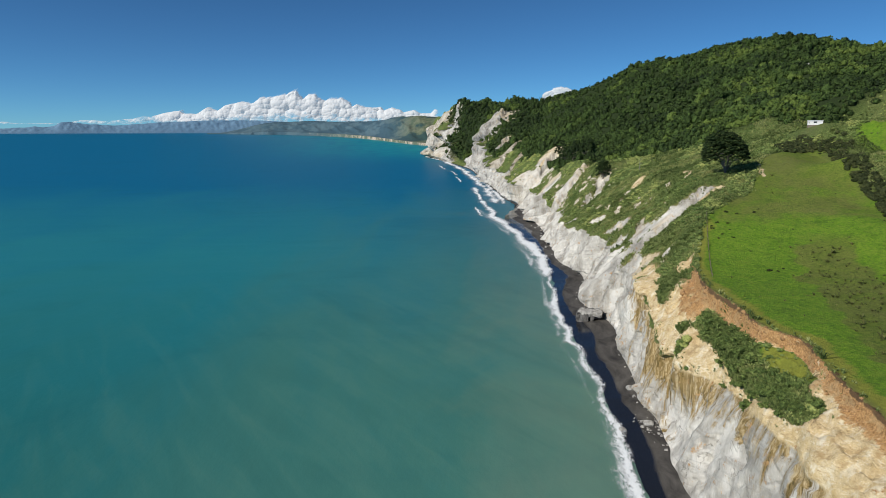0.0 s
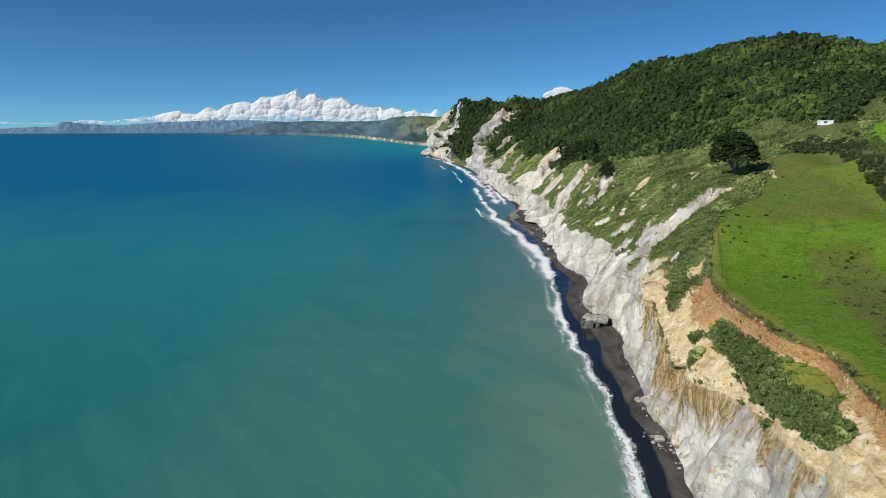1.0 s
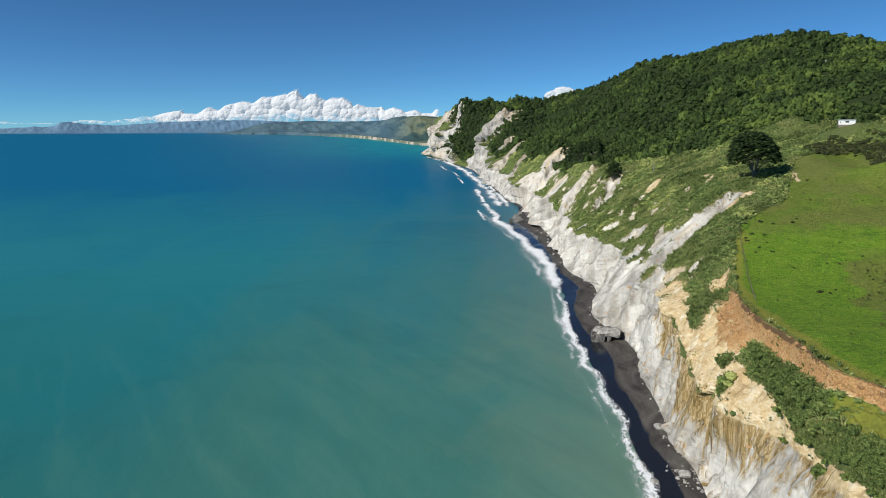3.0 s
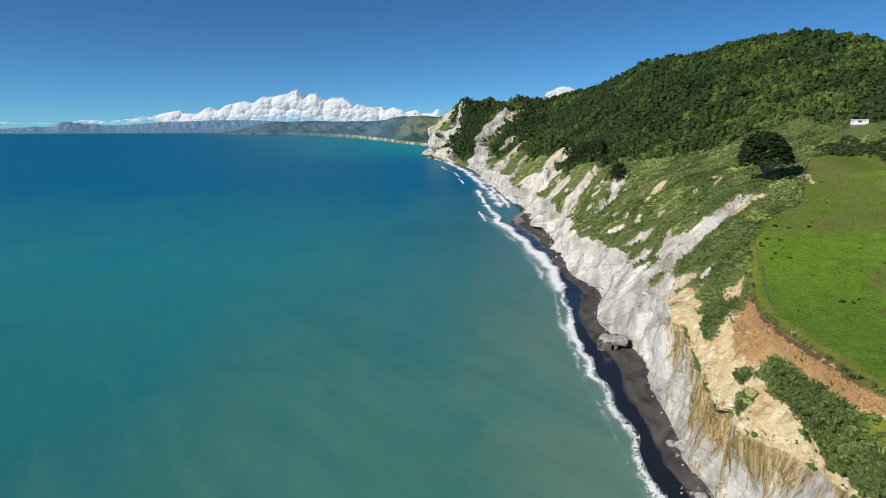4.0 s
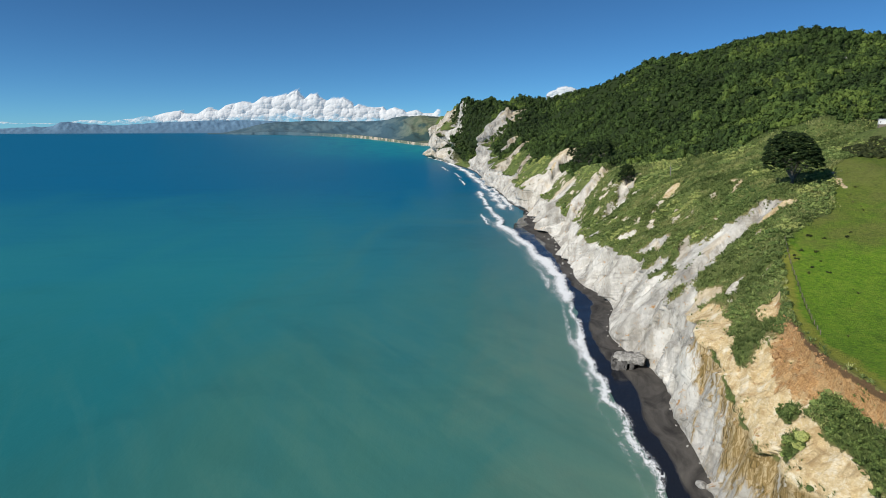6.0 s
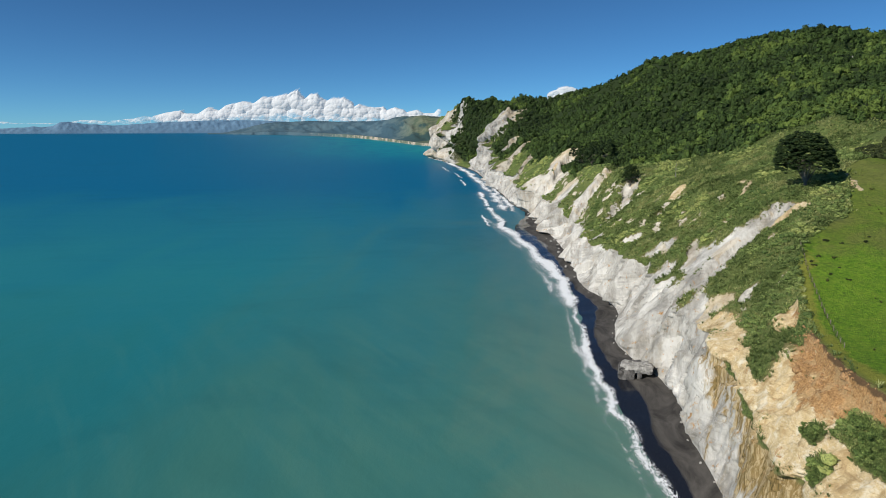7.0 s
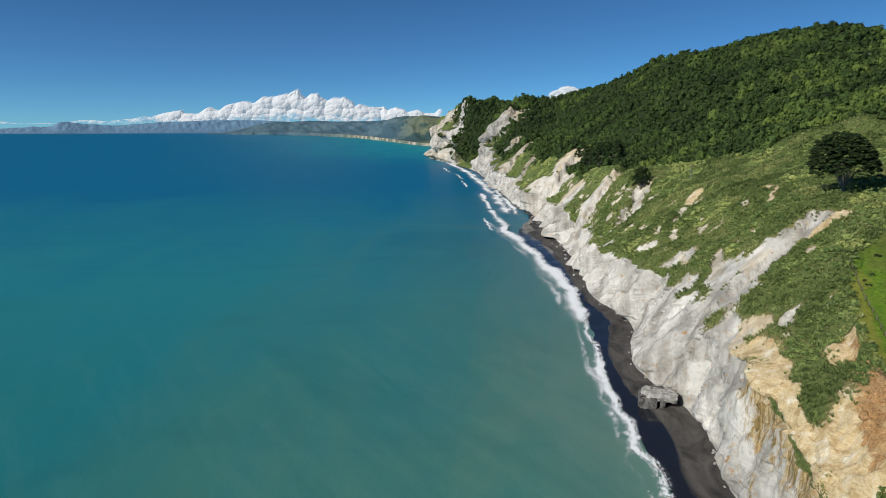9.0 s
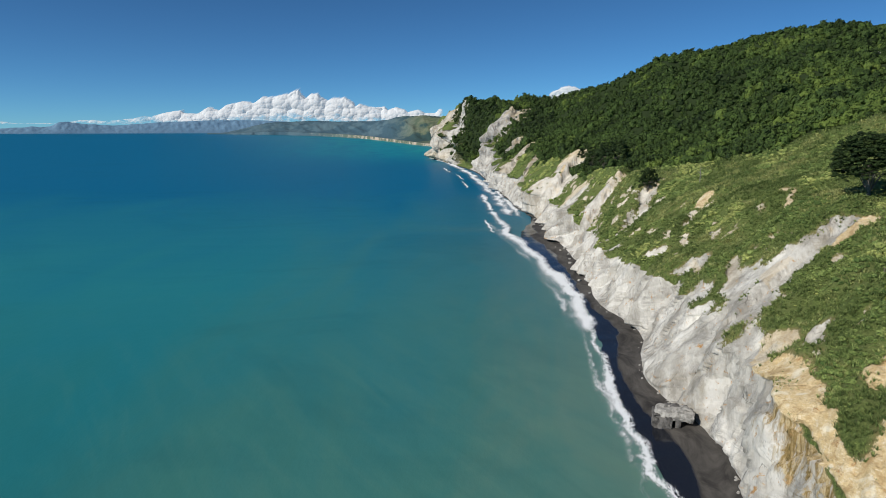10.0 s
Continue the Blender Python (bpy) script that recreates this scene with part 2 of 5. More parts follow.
def leaf_material(name, dark, light, yellow=(0.13, 0.17, 0.03), grain=2.0):
    m = Nodes(name, 0.75)
    leaf = m.node("NewGeometry").outputs["Random Per Island"]
    tint = m.attr("tint")
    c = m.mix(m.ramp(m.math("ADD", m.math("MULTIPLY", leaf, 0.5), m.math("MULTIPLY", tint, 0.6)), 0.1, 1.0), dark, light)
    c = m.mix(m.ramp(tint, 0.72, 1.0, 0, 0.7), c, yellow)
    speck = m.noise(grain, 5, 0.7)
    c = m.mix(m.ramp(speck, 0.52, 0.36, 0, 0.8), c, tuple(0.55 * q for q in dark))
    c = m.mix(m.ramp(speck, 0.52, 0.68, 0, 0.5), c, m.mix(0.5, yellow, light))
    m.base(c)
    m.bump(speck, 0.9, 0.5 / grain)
    m.put(m.bsdf.inputs["Specular IOR Level"], 0.2)
    return m.mat


def plain(name, colour, rough=0.8, grain=6.0, spread=0.35, bump=0.2):
    m = Nodes(name, rough)
    n = m.noise(grain, 5)
    m.base(m.mix(m.ramp(n, 0.3, 0.7), tuple(c * (1 - spread) for c in colour), tuple(min(1, c * (1 + spread)) for c in colour)))
    m.bump(n, bump, 0.1)
    return m.mat


LAND, SAND, SEA = land_material(), beach_material(), sea_material()
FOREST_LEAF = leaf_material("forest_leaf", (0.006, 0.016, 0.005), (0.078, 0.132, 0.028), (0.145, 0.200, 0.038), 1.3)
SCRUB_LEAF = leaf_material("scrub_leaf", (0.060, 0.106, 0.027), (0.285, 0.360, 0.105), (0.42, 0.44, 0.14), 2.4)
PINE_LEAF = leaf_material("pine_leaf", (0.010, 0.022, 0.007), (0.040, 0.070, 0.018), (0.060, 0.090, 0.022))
BARK = plain("bark", (0.16, 0.14, 0.12), 0.9, 3.0)


# ---- noise and meshes ----
def hashed(ix, iy, iz, seed):
    h = (ix * 374761393 + iy * 668265263 + iz * 2147483647 + seed * 1274126177) & 0xFFFFFFFF
    h = ((h ^ (h >> 13)) * 1274126177) & 0xFFFFFFFF
    return ((h ^ (h >> 16)) & 0xFFFF) / 65535.0 * 2 - 1


def value_noise(x, y, z=0.0, seed=0):
    x, y, z = np.broadcast_arrays(np.asarray(x, float), np.asarray(y, float), np.asarray(z, float))
    x0, y0, z0 = (np.floor(a).astype(np.int64) for a in (x, y, z))
    f = [a - b for a, b in ((x, x0), (y, y0), (z, z0))]
    f = [a * a * a * (a * (a * 6 - 15) + 10) for a in f]
    total = 0
    for a in (0, 1):
        for b in (0, 1):
            for c in (0, 1):
                w = (f[0] if a else 1 - f[0]) * (f[1] if b else 1 - f[1]) * (f[2] if c else 1 - f[2])
                total = total + w * hashed(x0 + a, y0 + b, z0 + c, seed)
    return total


def fbm(x, y, z=0.0, octaves=4, seed=0, gain=0.5):
    total, size, norm = 0, 1.0, 0
    for k in range(octaves):
        total = total + size * value_noise(np.asarray(x) * 2**k, np.asarray(y) * 2**k, np.asarray(z) * 2**k, seed + 7 * k)
        norm += size
        size *= gain
    return total / norm


def smooth(a, b, v):
    t = np.clip((v - a) / (b - a), 0, 1)
    return t * t * (3 - 2 * t)


def spline(rows, y, k):
    """Column k of rows (y first), smoothly at y."""
    r = np.array(rows, float)
    ys, vs = r[:, 0], r[:, k]
    slope = np.gradient(vs, ys)
    i = np.clip(np.searchsorted(ys, y) - 1, 0, len(ys) - 2)
    h = ys[i + 1] - ys[i]
    t = np.clip((y - ys[i]) / h, 0, 1)
    m0, m1 = slope[i] * h, slope[i + 1] * h
    sec = vs[i + 1] - vs[i]
    m0, m1 = (np.clip(a, -3 * abs(sec) - 1e-6, 3 * abs(sec) + 1e-6) for a in (m0, m1))
    return (2 * t**3 - 3 * t**2 + 1) * vs[i] + (t**3 - 2 * t**2 + t) * m0 + (3 * t**2 - 2 * t**3) * vs[i + 1] + (t**3 - t**2) * m1


def fast_mesh(name, verts, faces, material, smooth_shade=False, **attributes):
    """A mesh from arrays of corners and of triangles or quads, with one float per corner for each attribute."""
    verts, faces = np.asarray(verts, np.float32), np.asarray(faces, np.int32)
    me = bpy.data.meshes.new(name)
    n, k = faces.shape
    me.vertices.add(len(verts)), me.loops.add(n * k), me.polygons.add(n)
    me.vertices.foreach_set("co", verts.ravel())
    me.loops.foreach_set("vertex_index", faces.ravel())
    me.polygons.foreach_set("loop_start", np.arange(0, n * k, k, dtype=np.int32))
    me.polygons.foreach_set("use_smooth", np.full(n, smooth_shade))
    for key, values in attributes.items():
        me.attributes.new(key, "FLOAT", "POINT").data.foreach_set("value", np.asarray(values, np.float32).ravel())
    me.materials.append(material)
    me.update(calc_edges=True)
    me.validate()
    return me


def grid_faces(rows, cols):
    i, j = np.meshgrid(np.arange(rows - 1), np.arange(cols - 1), indexing="ij")
    a = (i * cols + j).ravel()
    return np.stack([a, a + 1, a + cols + 1, a + cols], -1)


# ---- the land: profiles across the coast, laid along it ----
# foot of the cliff (along, inland)
FOOT = [(-100, 50), (60, 50), (100, 52), (129, 55), (150, 58), (173, 59), (203, 62.5), (222, 67), (236, 69.5), (256, 65), (272, 63),
        (296, 68), (312, 74), (335, 75), (352, 70), (368, 69.5), (400, 74), (466, 78), (536, 80), (600, 81), (660, 78), (715, 72),
        (791, 70), (874, 67), (1050, 62), (1252, 53), (1420, 28), (1565, 1), (1700, -25), (1824, -52), (1900, -40), (2000, 120)]
# lip of the steep wall (along, inland, up)
LIP = [(-100, 56, 25), (60, 55, 26), (98, 58.6, 27.4), (122, 62, 25), (140, 62.5, 22), (158, 61.5, 19.5), (180, 64, 21), (202, 68, 25),
       (214, 71, 27), (232, 73, 24), (246, 73.6, 23), (261, 77, 23), (285, 80, 22), (312, 84, 24), (340, 83, 24), (364, 82, 21)]
LIP_FAR = [(364, 82, 21), (400, 84, 18), (450, 86, 17), (510, 88, 18), (560, 90, 18), (610, 90, 19), (660, 86, 22), (715, 80, 22),
           (791, 78, 24), (874, 76, 26), (950, 73, 32), (1020, 74, 36), (1100, 74, 48), (1150, 74, 58), (1222, 73, 68), (1291, 67, 58),
           (1420, 46, 40), (1565, 20, 80), (1700, -2, 90), (1824, -36, 70), (1900, -20, 60), (2000, 140, 30)]
# rim, where the slope above the wall meets the flatter land
RIM = [(-100, 60, 36), (60, 62, 36), (85, 67, 36.8), (97, 69, 37), (109, 71.5, 37), (121, 74.5, 37.2), (128, 71.5, 37.3), (146, 73, 37.2),
       (165, 74, 37), (179, 77, 37.2), (195, 82, 39), (209, 89, 42.5), (225, 96, 46), (250, 111, 53.5), (276, 120, 57), (300, 122, 57)]
RIM_FAR = [(300, 122, 57), (323, 126, 57.5), (365, 126, 54), (423, 128, 49.5), (462, 123, 53), (510, 120, 50), (560, 118, 48), (638, 112, 45),
           (665, 120, 52), (750, 112, 48), (874, 110, 55), (1018, 104, 58), (1150, 102, 88), (1222, 116, 110), (1291, 106, 100),
           (1420, 76, 105), (1565, 44, 149), (1640, 40, 148), (1700, 20, 133), (1824, -15, 105), (1900, 10, 83), (2000, 170, 33)]
# the land behind, then the middle of the hill, its ridge and what lies behind
NEAR = [(-100, 150, 38), (98, 140, 38), (130, 140, 39), (176, 140, 41.5), (209, 150, 50), (250, 165, 62), (290, 178, 71.5), (340, 204, 79.5),
        (400, 190, 75), (460, 182, 68), (510, 172, 61), (600, 172, 69), (665, 172, 77), (750, 168, 79), (874, 165, 83), (1018, 160, 90),
        (1150, 160, 109), (1222, 160, 121), (1291, 155, 123), (1420, 125, 128), (1565, 90, 138), (1700, 70, 130), (1824, 30, 107), (2000, 220, 36)]
MID = [(-100, 330, 53.2), (130, 330, 60.2), (209, 330, 74.2), (290, 330, 93.3), (340, 335, 101.8), (460, 325, 108.2), (600, 330, 121), (750, 330, 141),
       (874, 300, 141), (1000, 245, 133), (1150, 225, 126), (1300, 205, 128), (1500, 130, 136), (1600, 110, 138), (1824, 60, 107), (2000, 260, 36)]
RIDGE = [(-100, 520, 82.6), (130, 520, 102.6), (290, 520, 128.4), (460, 520, 141.6), (620, 515, 158), (700, 510, 168), (760, 506, 165), (810, 500,
         188), (900, 422, 199), (950, 383, 181), (1000, 344, 184), (1050, 315, 166), (1150, 290, 149), (1300, 262, 127), (1500, 175, 134), (1600, 150, 133),
         (1824, 100, 100), (2000, 300, 33)]

ALONG = [-100.0]
while ALONG[-1] < 2000:
    y = ALONG[-1]
    ALONG.append(y + (4.0 if y < 70 else 0.8 if y < 90 else 0.6 if y < 330 else 0.6 + (y - 330) * 0.0024))
ALONG = np.array(ALONG)


def both(near_rows, far_rows, y, k):
    return np.where(y < near_rows[-1][0], spline(near_rows, y, k), spline(far_rows, y, k))


foot_x = spline(FOOT, ALONG, 1) + 1.6 * fbm(ALONG / 14, 3.1, octaves=3, seed=4)
lip_x, lip_z = both(LIP, LIP_FAR, ALONG, 1), both(LIP, LIP_FAR, ALONG, 2)
rim_x, rim_z = both(RIM, RIM_FAR, ALONG, 1), both(RIM, RIM_FAR, ALONG, 2)
near_x, near_z = spline(NEAR, ALONG, 1), spline(NEAR, ALONG, 2)
mid_x, mid_z = spline(MID, ALONG, 1), spline(MID, ALONG, 2)
top_x, top_z = spline(RIDGE, ALONG, 1), spline(RIDGE, ALONG, 2)
lip_x = np.maximum(lip_x, foot_x + 3)
rim_x = np.maximum(rim_x, lip_x + 4)

# profile knots: foot, lip, rim, near land, hill, ridge, back
KX = np.stack([foot_x, lip_x, rim_x, np.maximum(near_x, rim_x + 20), np.maximum(mid_x, near_x + 25), np.maximum(top_x, mid_x + 25), top_x + 240], -1)
KZ = np.stack([np.full_like(ALONG, 1.8), lip_z, rim_z, near_z, mid_z, top_z, top_z - 95], -1)
STEPS = [48, 66, 44, 34, 34, 6]


def loft():
    xs, zs, seg = [], [], []
    for s, count in enumerate(STEPS):
        t = np.linspace(0, 1, count, endpoint=s == len(STEPS) - 1)[None, :]
        x0, x1, z0, z1 = (a[:, None] for a in (KX[:, s], KX[:, s + 1], KZ[:, s], KZ[:, s + 1]))
        if s >= 2:
            # smooth on the inland side, with the slopes of the neighbours
            def slope(k):
                if k <= 2:
                    return ((KZ[:, 3] - KZ[:, 2]) / (KX[:, 3] - KX[:, 2]))[:, None]
                if k >= 5:
                    return np.zeros((len(ALONG), 1))
                return ((KZ[:, k + 1] - KZ[:, k - 1]) / (KX[:, k + 1] - KX[:, k - 1]))[:, None]
            h = x1 - x0
            m0, m1 = slope(s) * h, slope(s + 1) * h
            z = (2 * t**3 - 3 * t**2 + 1) * z0 + (t**3 - 2 * t**2 + t) * m0 + (3 * t**2 - 2 * t**3) * z1 + (t**3 - t**2) * m1
        elif s == 1:
            # by the pasture the slope ends in a small earth scarp below the turf
            step = np.where(t < 0.93, 0.76 * (t / 0.93) ** 0.85, 0.76 + 0.24 * (t - 0.93) / 0.07)
            near = smooth(212, 195, ALONG)[:, None]
            z = z0 + (z1 - z0) * (t * (1 - near) + step * near)
        else:
            z = z0 + (z1 - z0) * t
        xs.append(x0 + (x1 - x0) * t), zs.append(z), seg.append(np.full(count, s) + t[0])
    return np.concatenate(xs, 1), np.concatenate(zs, 1), np.concatenate(seg)


LX, LZ, SEG = loft()
LY = np.repeat(ALONG[:, None], LX.shape[1], 1)
S = np.repeat(SEG[None, :], len(ALONG), 0)
far_y = smooth(330, 700, LY)

# bare slips, each a worn gully from its head down to the wall (head along, inland; end along, inland; half width, tan)
SLIPS = [(271, 114, 263, 84, 4.8, 0.0), (266, 119, 263.5, 114, 4.2, 0.95), (314, 92, 318, 88, 2.6, 0.0), (516, 121, 488, 90, 8.5, 0.05), (668, 123, 640, 92, 19.0, 0.12),
         (672, 116, 650, 98, 5.0, 0.9), (452, 121, 440, 108, 7.0, 0.1), (436, 102, 425, 92, 4.0, 0.0), (379, 124, 374, 118, 2.0, 0.9), (368, 114, 362, 109, 2.6, 0.3),
         (282, 148, 262, 138, 1.1, 0.9), (326, 127, 318, 128, 1.3, 0.8), (318, 128, 312, 122, 1.2, 0.7), (204, 83, 200, 78.5, 1.9, 1.0), (252, 92, 248, 87, 2.2, 0.1), (226.5, 88, 224, 84.5, 2.2, 0.1),
         (228, 84, 232, 79, 2.0, 0.6), (345, 92, 347, 88, 2.4, 0.1), (295, 97, 282, 88, 2.0, 0.2), (282, 90, 268, 81, 6.5, 0.0), (290, 85, 294, 82, 4.0, 0.0),
         (272, 100, 274, 86, 4.5, 0.0), (258, 88, 252, 80, 3.5, 0.1),
         (1222, 118, 1180, 78, 34.0, 0.0), (1180, 92, 1240, 75, 44.0, 0.0), (1045, 112, 1020, 84, 8.0, 0.0), (850, 118, 780, 82, 4.0, 0.3),
         (950, 125, 880, 80, 5.0, 0.3), (1580, 62, 1555, 14, 26.0, 0.0), (1650, 40, 1640, -10, 22.0, 0.15), (1720, 25, 1730, -30, 30.0, 0.2),
         (575, 100, 560, 90, 9.0, 0.0), (410, 96, 400, 86, 3.5, 0.0)]
bare = np.zeros_like(LX)
tan = np.zeros_like(LX)
wobble = fbm(LX / 9, LY / 9, LZ / 9, 3, 21)
ragged = fbm(LX / 3.2, LY / 3.2, LZ / 4, 3, 26)
bend_x = LX + 5.0 * fbm(LX / 28, LY / 28, 0, 3, 22) * (1 + far_y)
bend_y = LY + 9.0 * fbm(LX / 24, LY / 34, 0, 3, 23) * (1 + far_y) + 16.0 * smooth(600, 1000, LY) * fbm(LX / 18, LY / 60, LZ / 24, 4, 24)
for y0, x0, y1, x1, half, warm in SLIPS:
    ax, ay = x1 - x0, y1 - y0
    t = np.clip(((bend_x - x0) * ax + (bend_y - y0) * ay) / (ax * ax + ay * ay), 0, 1)
    away = np.hypot(bend_x - x0 - t * ax, bend_y - y0 - t * ay) / (half * (0.75 + 0.4 * t)) + 0.85 * wobble + 0.75 * ragged
    hit = smooth(1.6, 0.5, away)
    if y0 < 260:
        hit = hit * smooth(2.0, 1.97, S)
    tan = np.where(hit > bare, np.clip(warm + 0.55 * smooth(0.35, 0.05, t + 0.3 * wobble) * smooth(380, 440, LY), 0, 1), tan)
    bare = np.maximum(bare, hit)

spots = smooth(0.34, 0.52, fbm(LX / 7, LY / 9, 0, 3, 27) + 0.30 * ragged) * smooth(1.04, 1.12, S) * smooth(1.95, 1.8, S) * smooth(212, 225, LY) * smooth(900, 700, LY)
bare = np.maximum(bare, 0.9 * spots)
tan = np.where(spots > 0.3, 0.35, tan)
# the steep wall is bare, and above it the sandy bench by the pasture
wall = smooth(1.10 - 0.06 * smooth(280, 310, LY), 0.99, S + (0.24 * fbm(LX / 8, LY / 8, LZ / 8, 3, 8) + 0.22 * fbm(LX / 60, LY / 60, 0.7, 2, 9)) * smooth(0.45, 1.0, S))
bush_valley = smooth(1300, 1340, LY) * smooth(1500, 1440, LY)
scruffy = smooth(600, 700, LY) * smooth(930, 860, LY)
wall = wall * (1 - bush_valley) * (1 - scruffy * smooth(0.7, 0.95, S) * smooth(-0.05, 0.25, fbm(LX / 25, LY / 40, LZ / 20, 3, 17)))
bench = smooth(0.95, 1.0, S) * smooth(2.01, 1.99, S) * np.maximum(smooth(192, 182, LY + 6 * wobble), smooth(1.32, 1.18, S + 0.15 * wobble) * smooth(232, 222, LY))
BUSHY = [(157, 70.0, 142, 68.4, 2.7), (142, 68.4, 128, 66.9, 2.9), (128, 66.9, 112, 65.2, 3.3), (112, 65.2, 99, 62.9, 2.8), (114, 68.3, 108, 67.0, 1.9), (156, 63.8, 153, 63.4, 1.5), (163, 66.8, 160, 66.2, 1.3)]
green = np.zeros_like(LX)
for y0, x0, y1, x1, half in BUSHY:
    ax, ay = x1 - x0, y1 - y0
    t = np.clip(((LX - x0) * ax + (LY - y0) * ay) / (ax * ax + ay * ay), 0, 1)
    green = np.maximum(green, smooth(1.2, 0.8, np.hypot(LX - x0 - t * ax, LY - y0 - t * ay) / half + 0.5 * wobble))
green = green * smooth(1.90, 1.84, S)
lawn = smooth(1.25, 0.8, np.hypot((LX - 70.6 + (118 - LY) * 0.10) / 2.3, (LY - 118) / 8.5) + 0.5 * wobble) * smooth(1.92, 1.88, S)
bench = bench * (1 - np.maximum(green, lawn))
tan = np.where(bench > bare, 1.0, tan)
bare = np.maximum(np.maximum(bare, wall), bench)
far_green = smooth(1540, 1580, LY) * smooth(0.22, 0.45, fbm(LX / 30, LY / 45, LZ / 26, 3, 19)) * smooth(0.1, 0.4, S)
bare = bare * (1 - far_green) * (1 - lawn)
# the wall is grey mudstone, stained yellow high up by the near bench
warm_wall = smooth(0.93, 1.02, S + 0.12 * fbm(LY / 5, LX / 7, LZ / 12, 3, 5)) * smooth(238, 212, LY)
tan = np.maximum(tan, np.clip(warm_wall, 0, 1) * (S < 1.1))
stain = smooth(122, 145, LY) * smooth(232, 190, LY) * (0.30 + 0.70 * smooth(0.25, 0.85, S + 0.25 * fbm(LY / 16, LZ / 30, 0.2, 2, 6))) * (0.74 + 0.34 * smooth(134, 144, LY) * smooth(178, 165, LY)) + 0.6 * smooth(0.35, 1.0, S) * smooth(150, 120, LY)
stain = (stain + 0.10 * smooth(126, 142, LY) * smooth(200, 176, LY) * smooth(0.1, 0.6, S)) * (S < 1.15)
tan = np.maximum(tan, 0.6 * smooth(0.45, 0.0, S) * smooth(1560, 1600, LY) * smooth(-0.2, 0.25, fbm(LY / 30, LZ / 14, 0.3, 3, 15)))
soil_from = 1.86 - 0.34 * np.exp(-(((LY - 170) / 13) ** 2))
soil = smooth(-0.16, 0.10, S - soil_from + 0.12 * wobble) * smooth(2.012, 2.0, S) * smooth(205, 192, LY) * (1 - lawn)
soil = soil + 1.2 * smooth(1.978, 1.996, S + 0.03 * wobble) * smooth(200, 190, LY)
PASTURE_EDGE = [(-100, 60), (179, 76), (195, 82), (209, 88), (216, 91), (225, 96), (232, 106), (241, 117), (271, 139), (285, 148), (298, 160), (306, 176)]
HEDGE = [(-100, 60), (150, 118), (195, 149), (224, 163), (250, 168), (275, 179), (298, 184), (312, 178)]
edge_x = spline(PASTURE_EDGE, LY, 1) + (1.6 + 5.0 * smooth(222, 250, LY)) * (wobble + fbm(LX / 22, LY / 22, 0, 2, 25))
hedge_x = spline(HEDGE, np.clip(LY, 195, 312), 1)
turf = smooth(1.995, 2.01, S) * smooth(-1.5, 1.5, LX - edge_x) * smooth(307, 303, LY) * smooth(3.0, 1.0, np.where(LY > 224, LX - hedge_x + 4, -9))
turf = np.maximum(turf, smooth(9, 12, LX - hedge_x) * smooth(296, 290, LY - (LX - 195) * 0.25) * smooth(205, 214, LY) * (LX < 420))
turf = np.maximum(turf, smooth(1.995, 2.01, S) * smooth(205, 200, LY) * (LX < 420))

# relief: buttresses and ledges on the wall, gullies on slopes, rolling hill
cliff_w = smooth(0.0, 0.12, S) * smooth(1.35, 0.95, S)
slope_w = smooth(0.9, 1.2, S) * smooth(2.3, 1.8, S) * smooth(196, 215, LY)
size = 1 + 2.2 * smooth(700, 1500, LY)
facet = np.abs(fbm(LY / 21 / size, LX / 90, LZ / 70, 3, 31)) * 3.4 - 0.8
push = cliff_w * ((2.4 + 2.2 * smooth(260, 330, LY) + 2.6 * smooth(380, 460, LY)) * facet + 0.5 * fbm(LY / 4, LX / 9, LZ / 14, 3, 32) + 0.35 * fbm(LY / 40, LX / 40, (LZ + 0.08 * LY) / 2.2, 3, 33) + 0.9 * fbm(LY / 9, LX / 30, LZ / 30, 3, 34)) * size
push = push + smooth(0.0, 0.12, S) * smooth(2.1, 1.6, S) * smooth(0.2, 0.7, bare) * smooth(900, 1300, LY) * (24.0 * np.abs(fbm(LY / 44 + LZ / 130, LZ / 240, 0.4, 5, 37, 0.6)) + 7.0 * fbm(LY / 17, LZ / 60, 0.2, 4, 38, 0.6) - 4.0)
ribs = 1 - 2.4 * np.abs(fbm(LY / 70 + LZ / 160, LZ / 110, LX / 150, 4, 61))
push = push + smooth(950, 1200, LY) * smooth(0.9, 1.1, S) * smooth(2.15, 1.9, S) * bare * (5.0 * ribs + 5.0 * fbm(LY / 18, LZ / 50, 0.6, 4, 62, 0.6))
flute = 1 - np.abs(fbm(LY / 12 / size + LX / 90, LX / 50, 0.0, 3, 35)) * 2.2
push = push + slope_w * smooth(1.0, 1.4, S) * (flute - 0.5) * 2.6 * size * (1 - 0.75 * bare)
# broken blocks: flat faces with sharp joints between them, larger far along the coast
def blocks(u, v, seed):
    best, tone_, out = np.full(u.shape, 9.0), np.zeros(u.shape), np.zeros(u.shape)
    iu, iv = np.floor(u).astype(np.int64), np.floor(v).astype(np.int64)
    for a in (-1, 0, 1):
        for b in (-1, 0, 1):
            cu, cv = iu + a, iv + b
            ju, jv, jt, jp = (hashed(cu, cv, cv * 0, seed + k) for k in (0, 1, 2, 3))
            du, dv = u - cu - 0.5 - 0.45 * ju, v - cv - 0.5 - 0.45 * jv
            d = np.hypot(du, dv)
            face = 0.55 * jt + 0.9 * jp * du + 0.6 * hashed(cu, cv, cv * 0, seed + 4) * dv
            near_it = d < best
            best, tone_, out = np.where(near_it, d, best), np.where(near_it, jp, tone_), np.where(near_it, face, out)
    return out, tone_


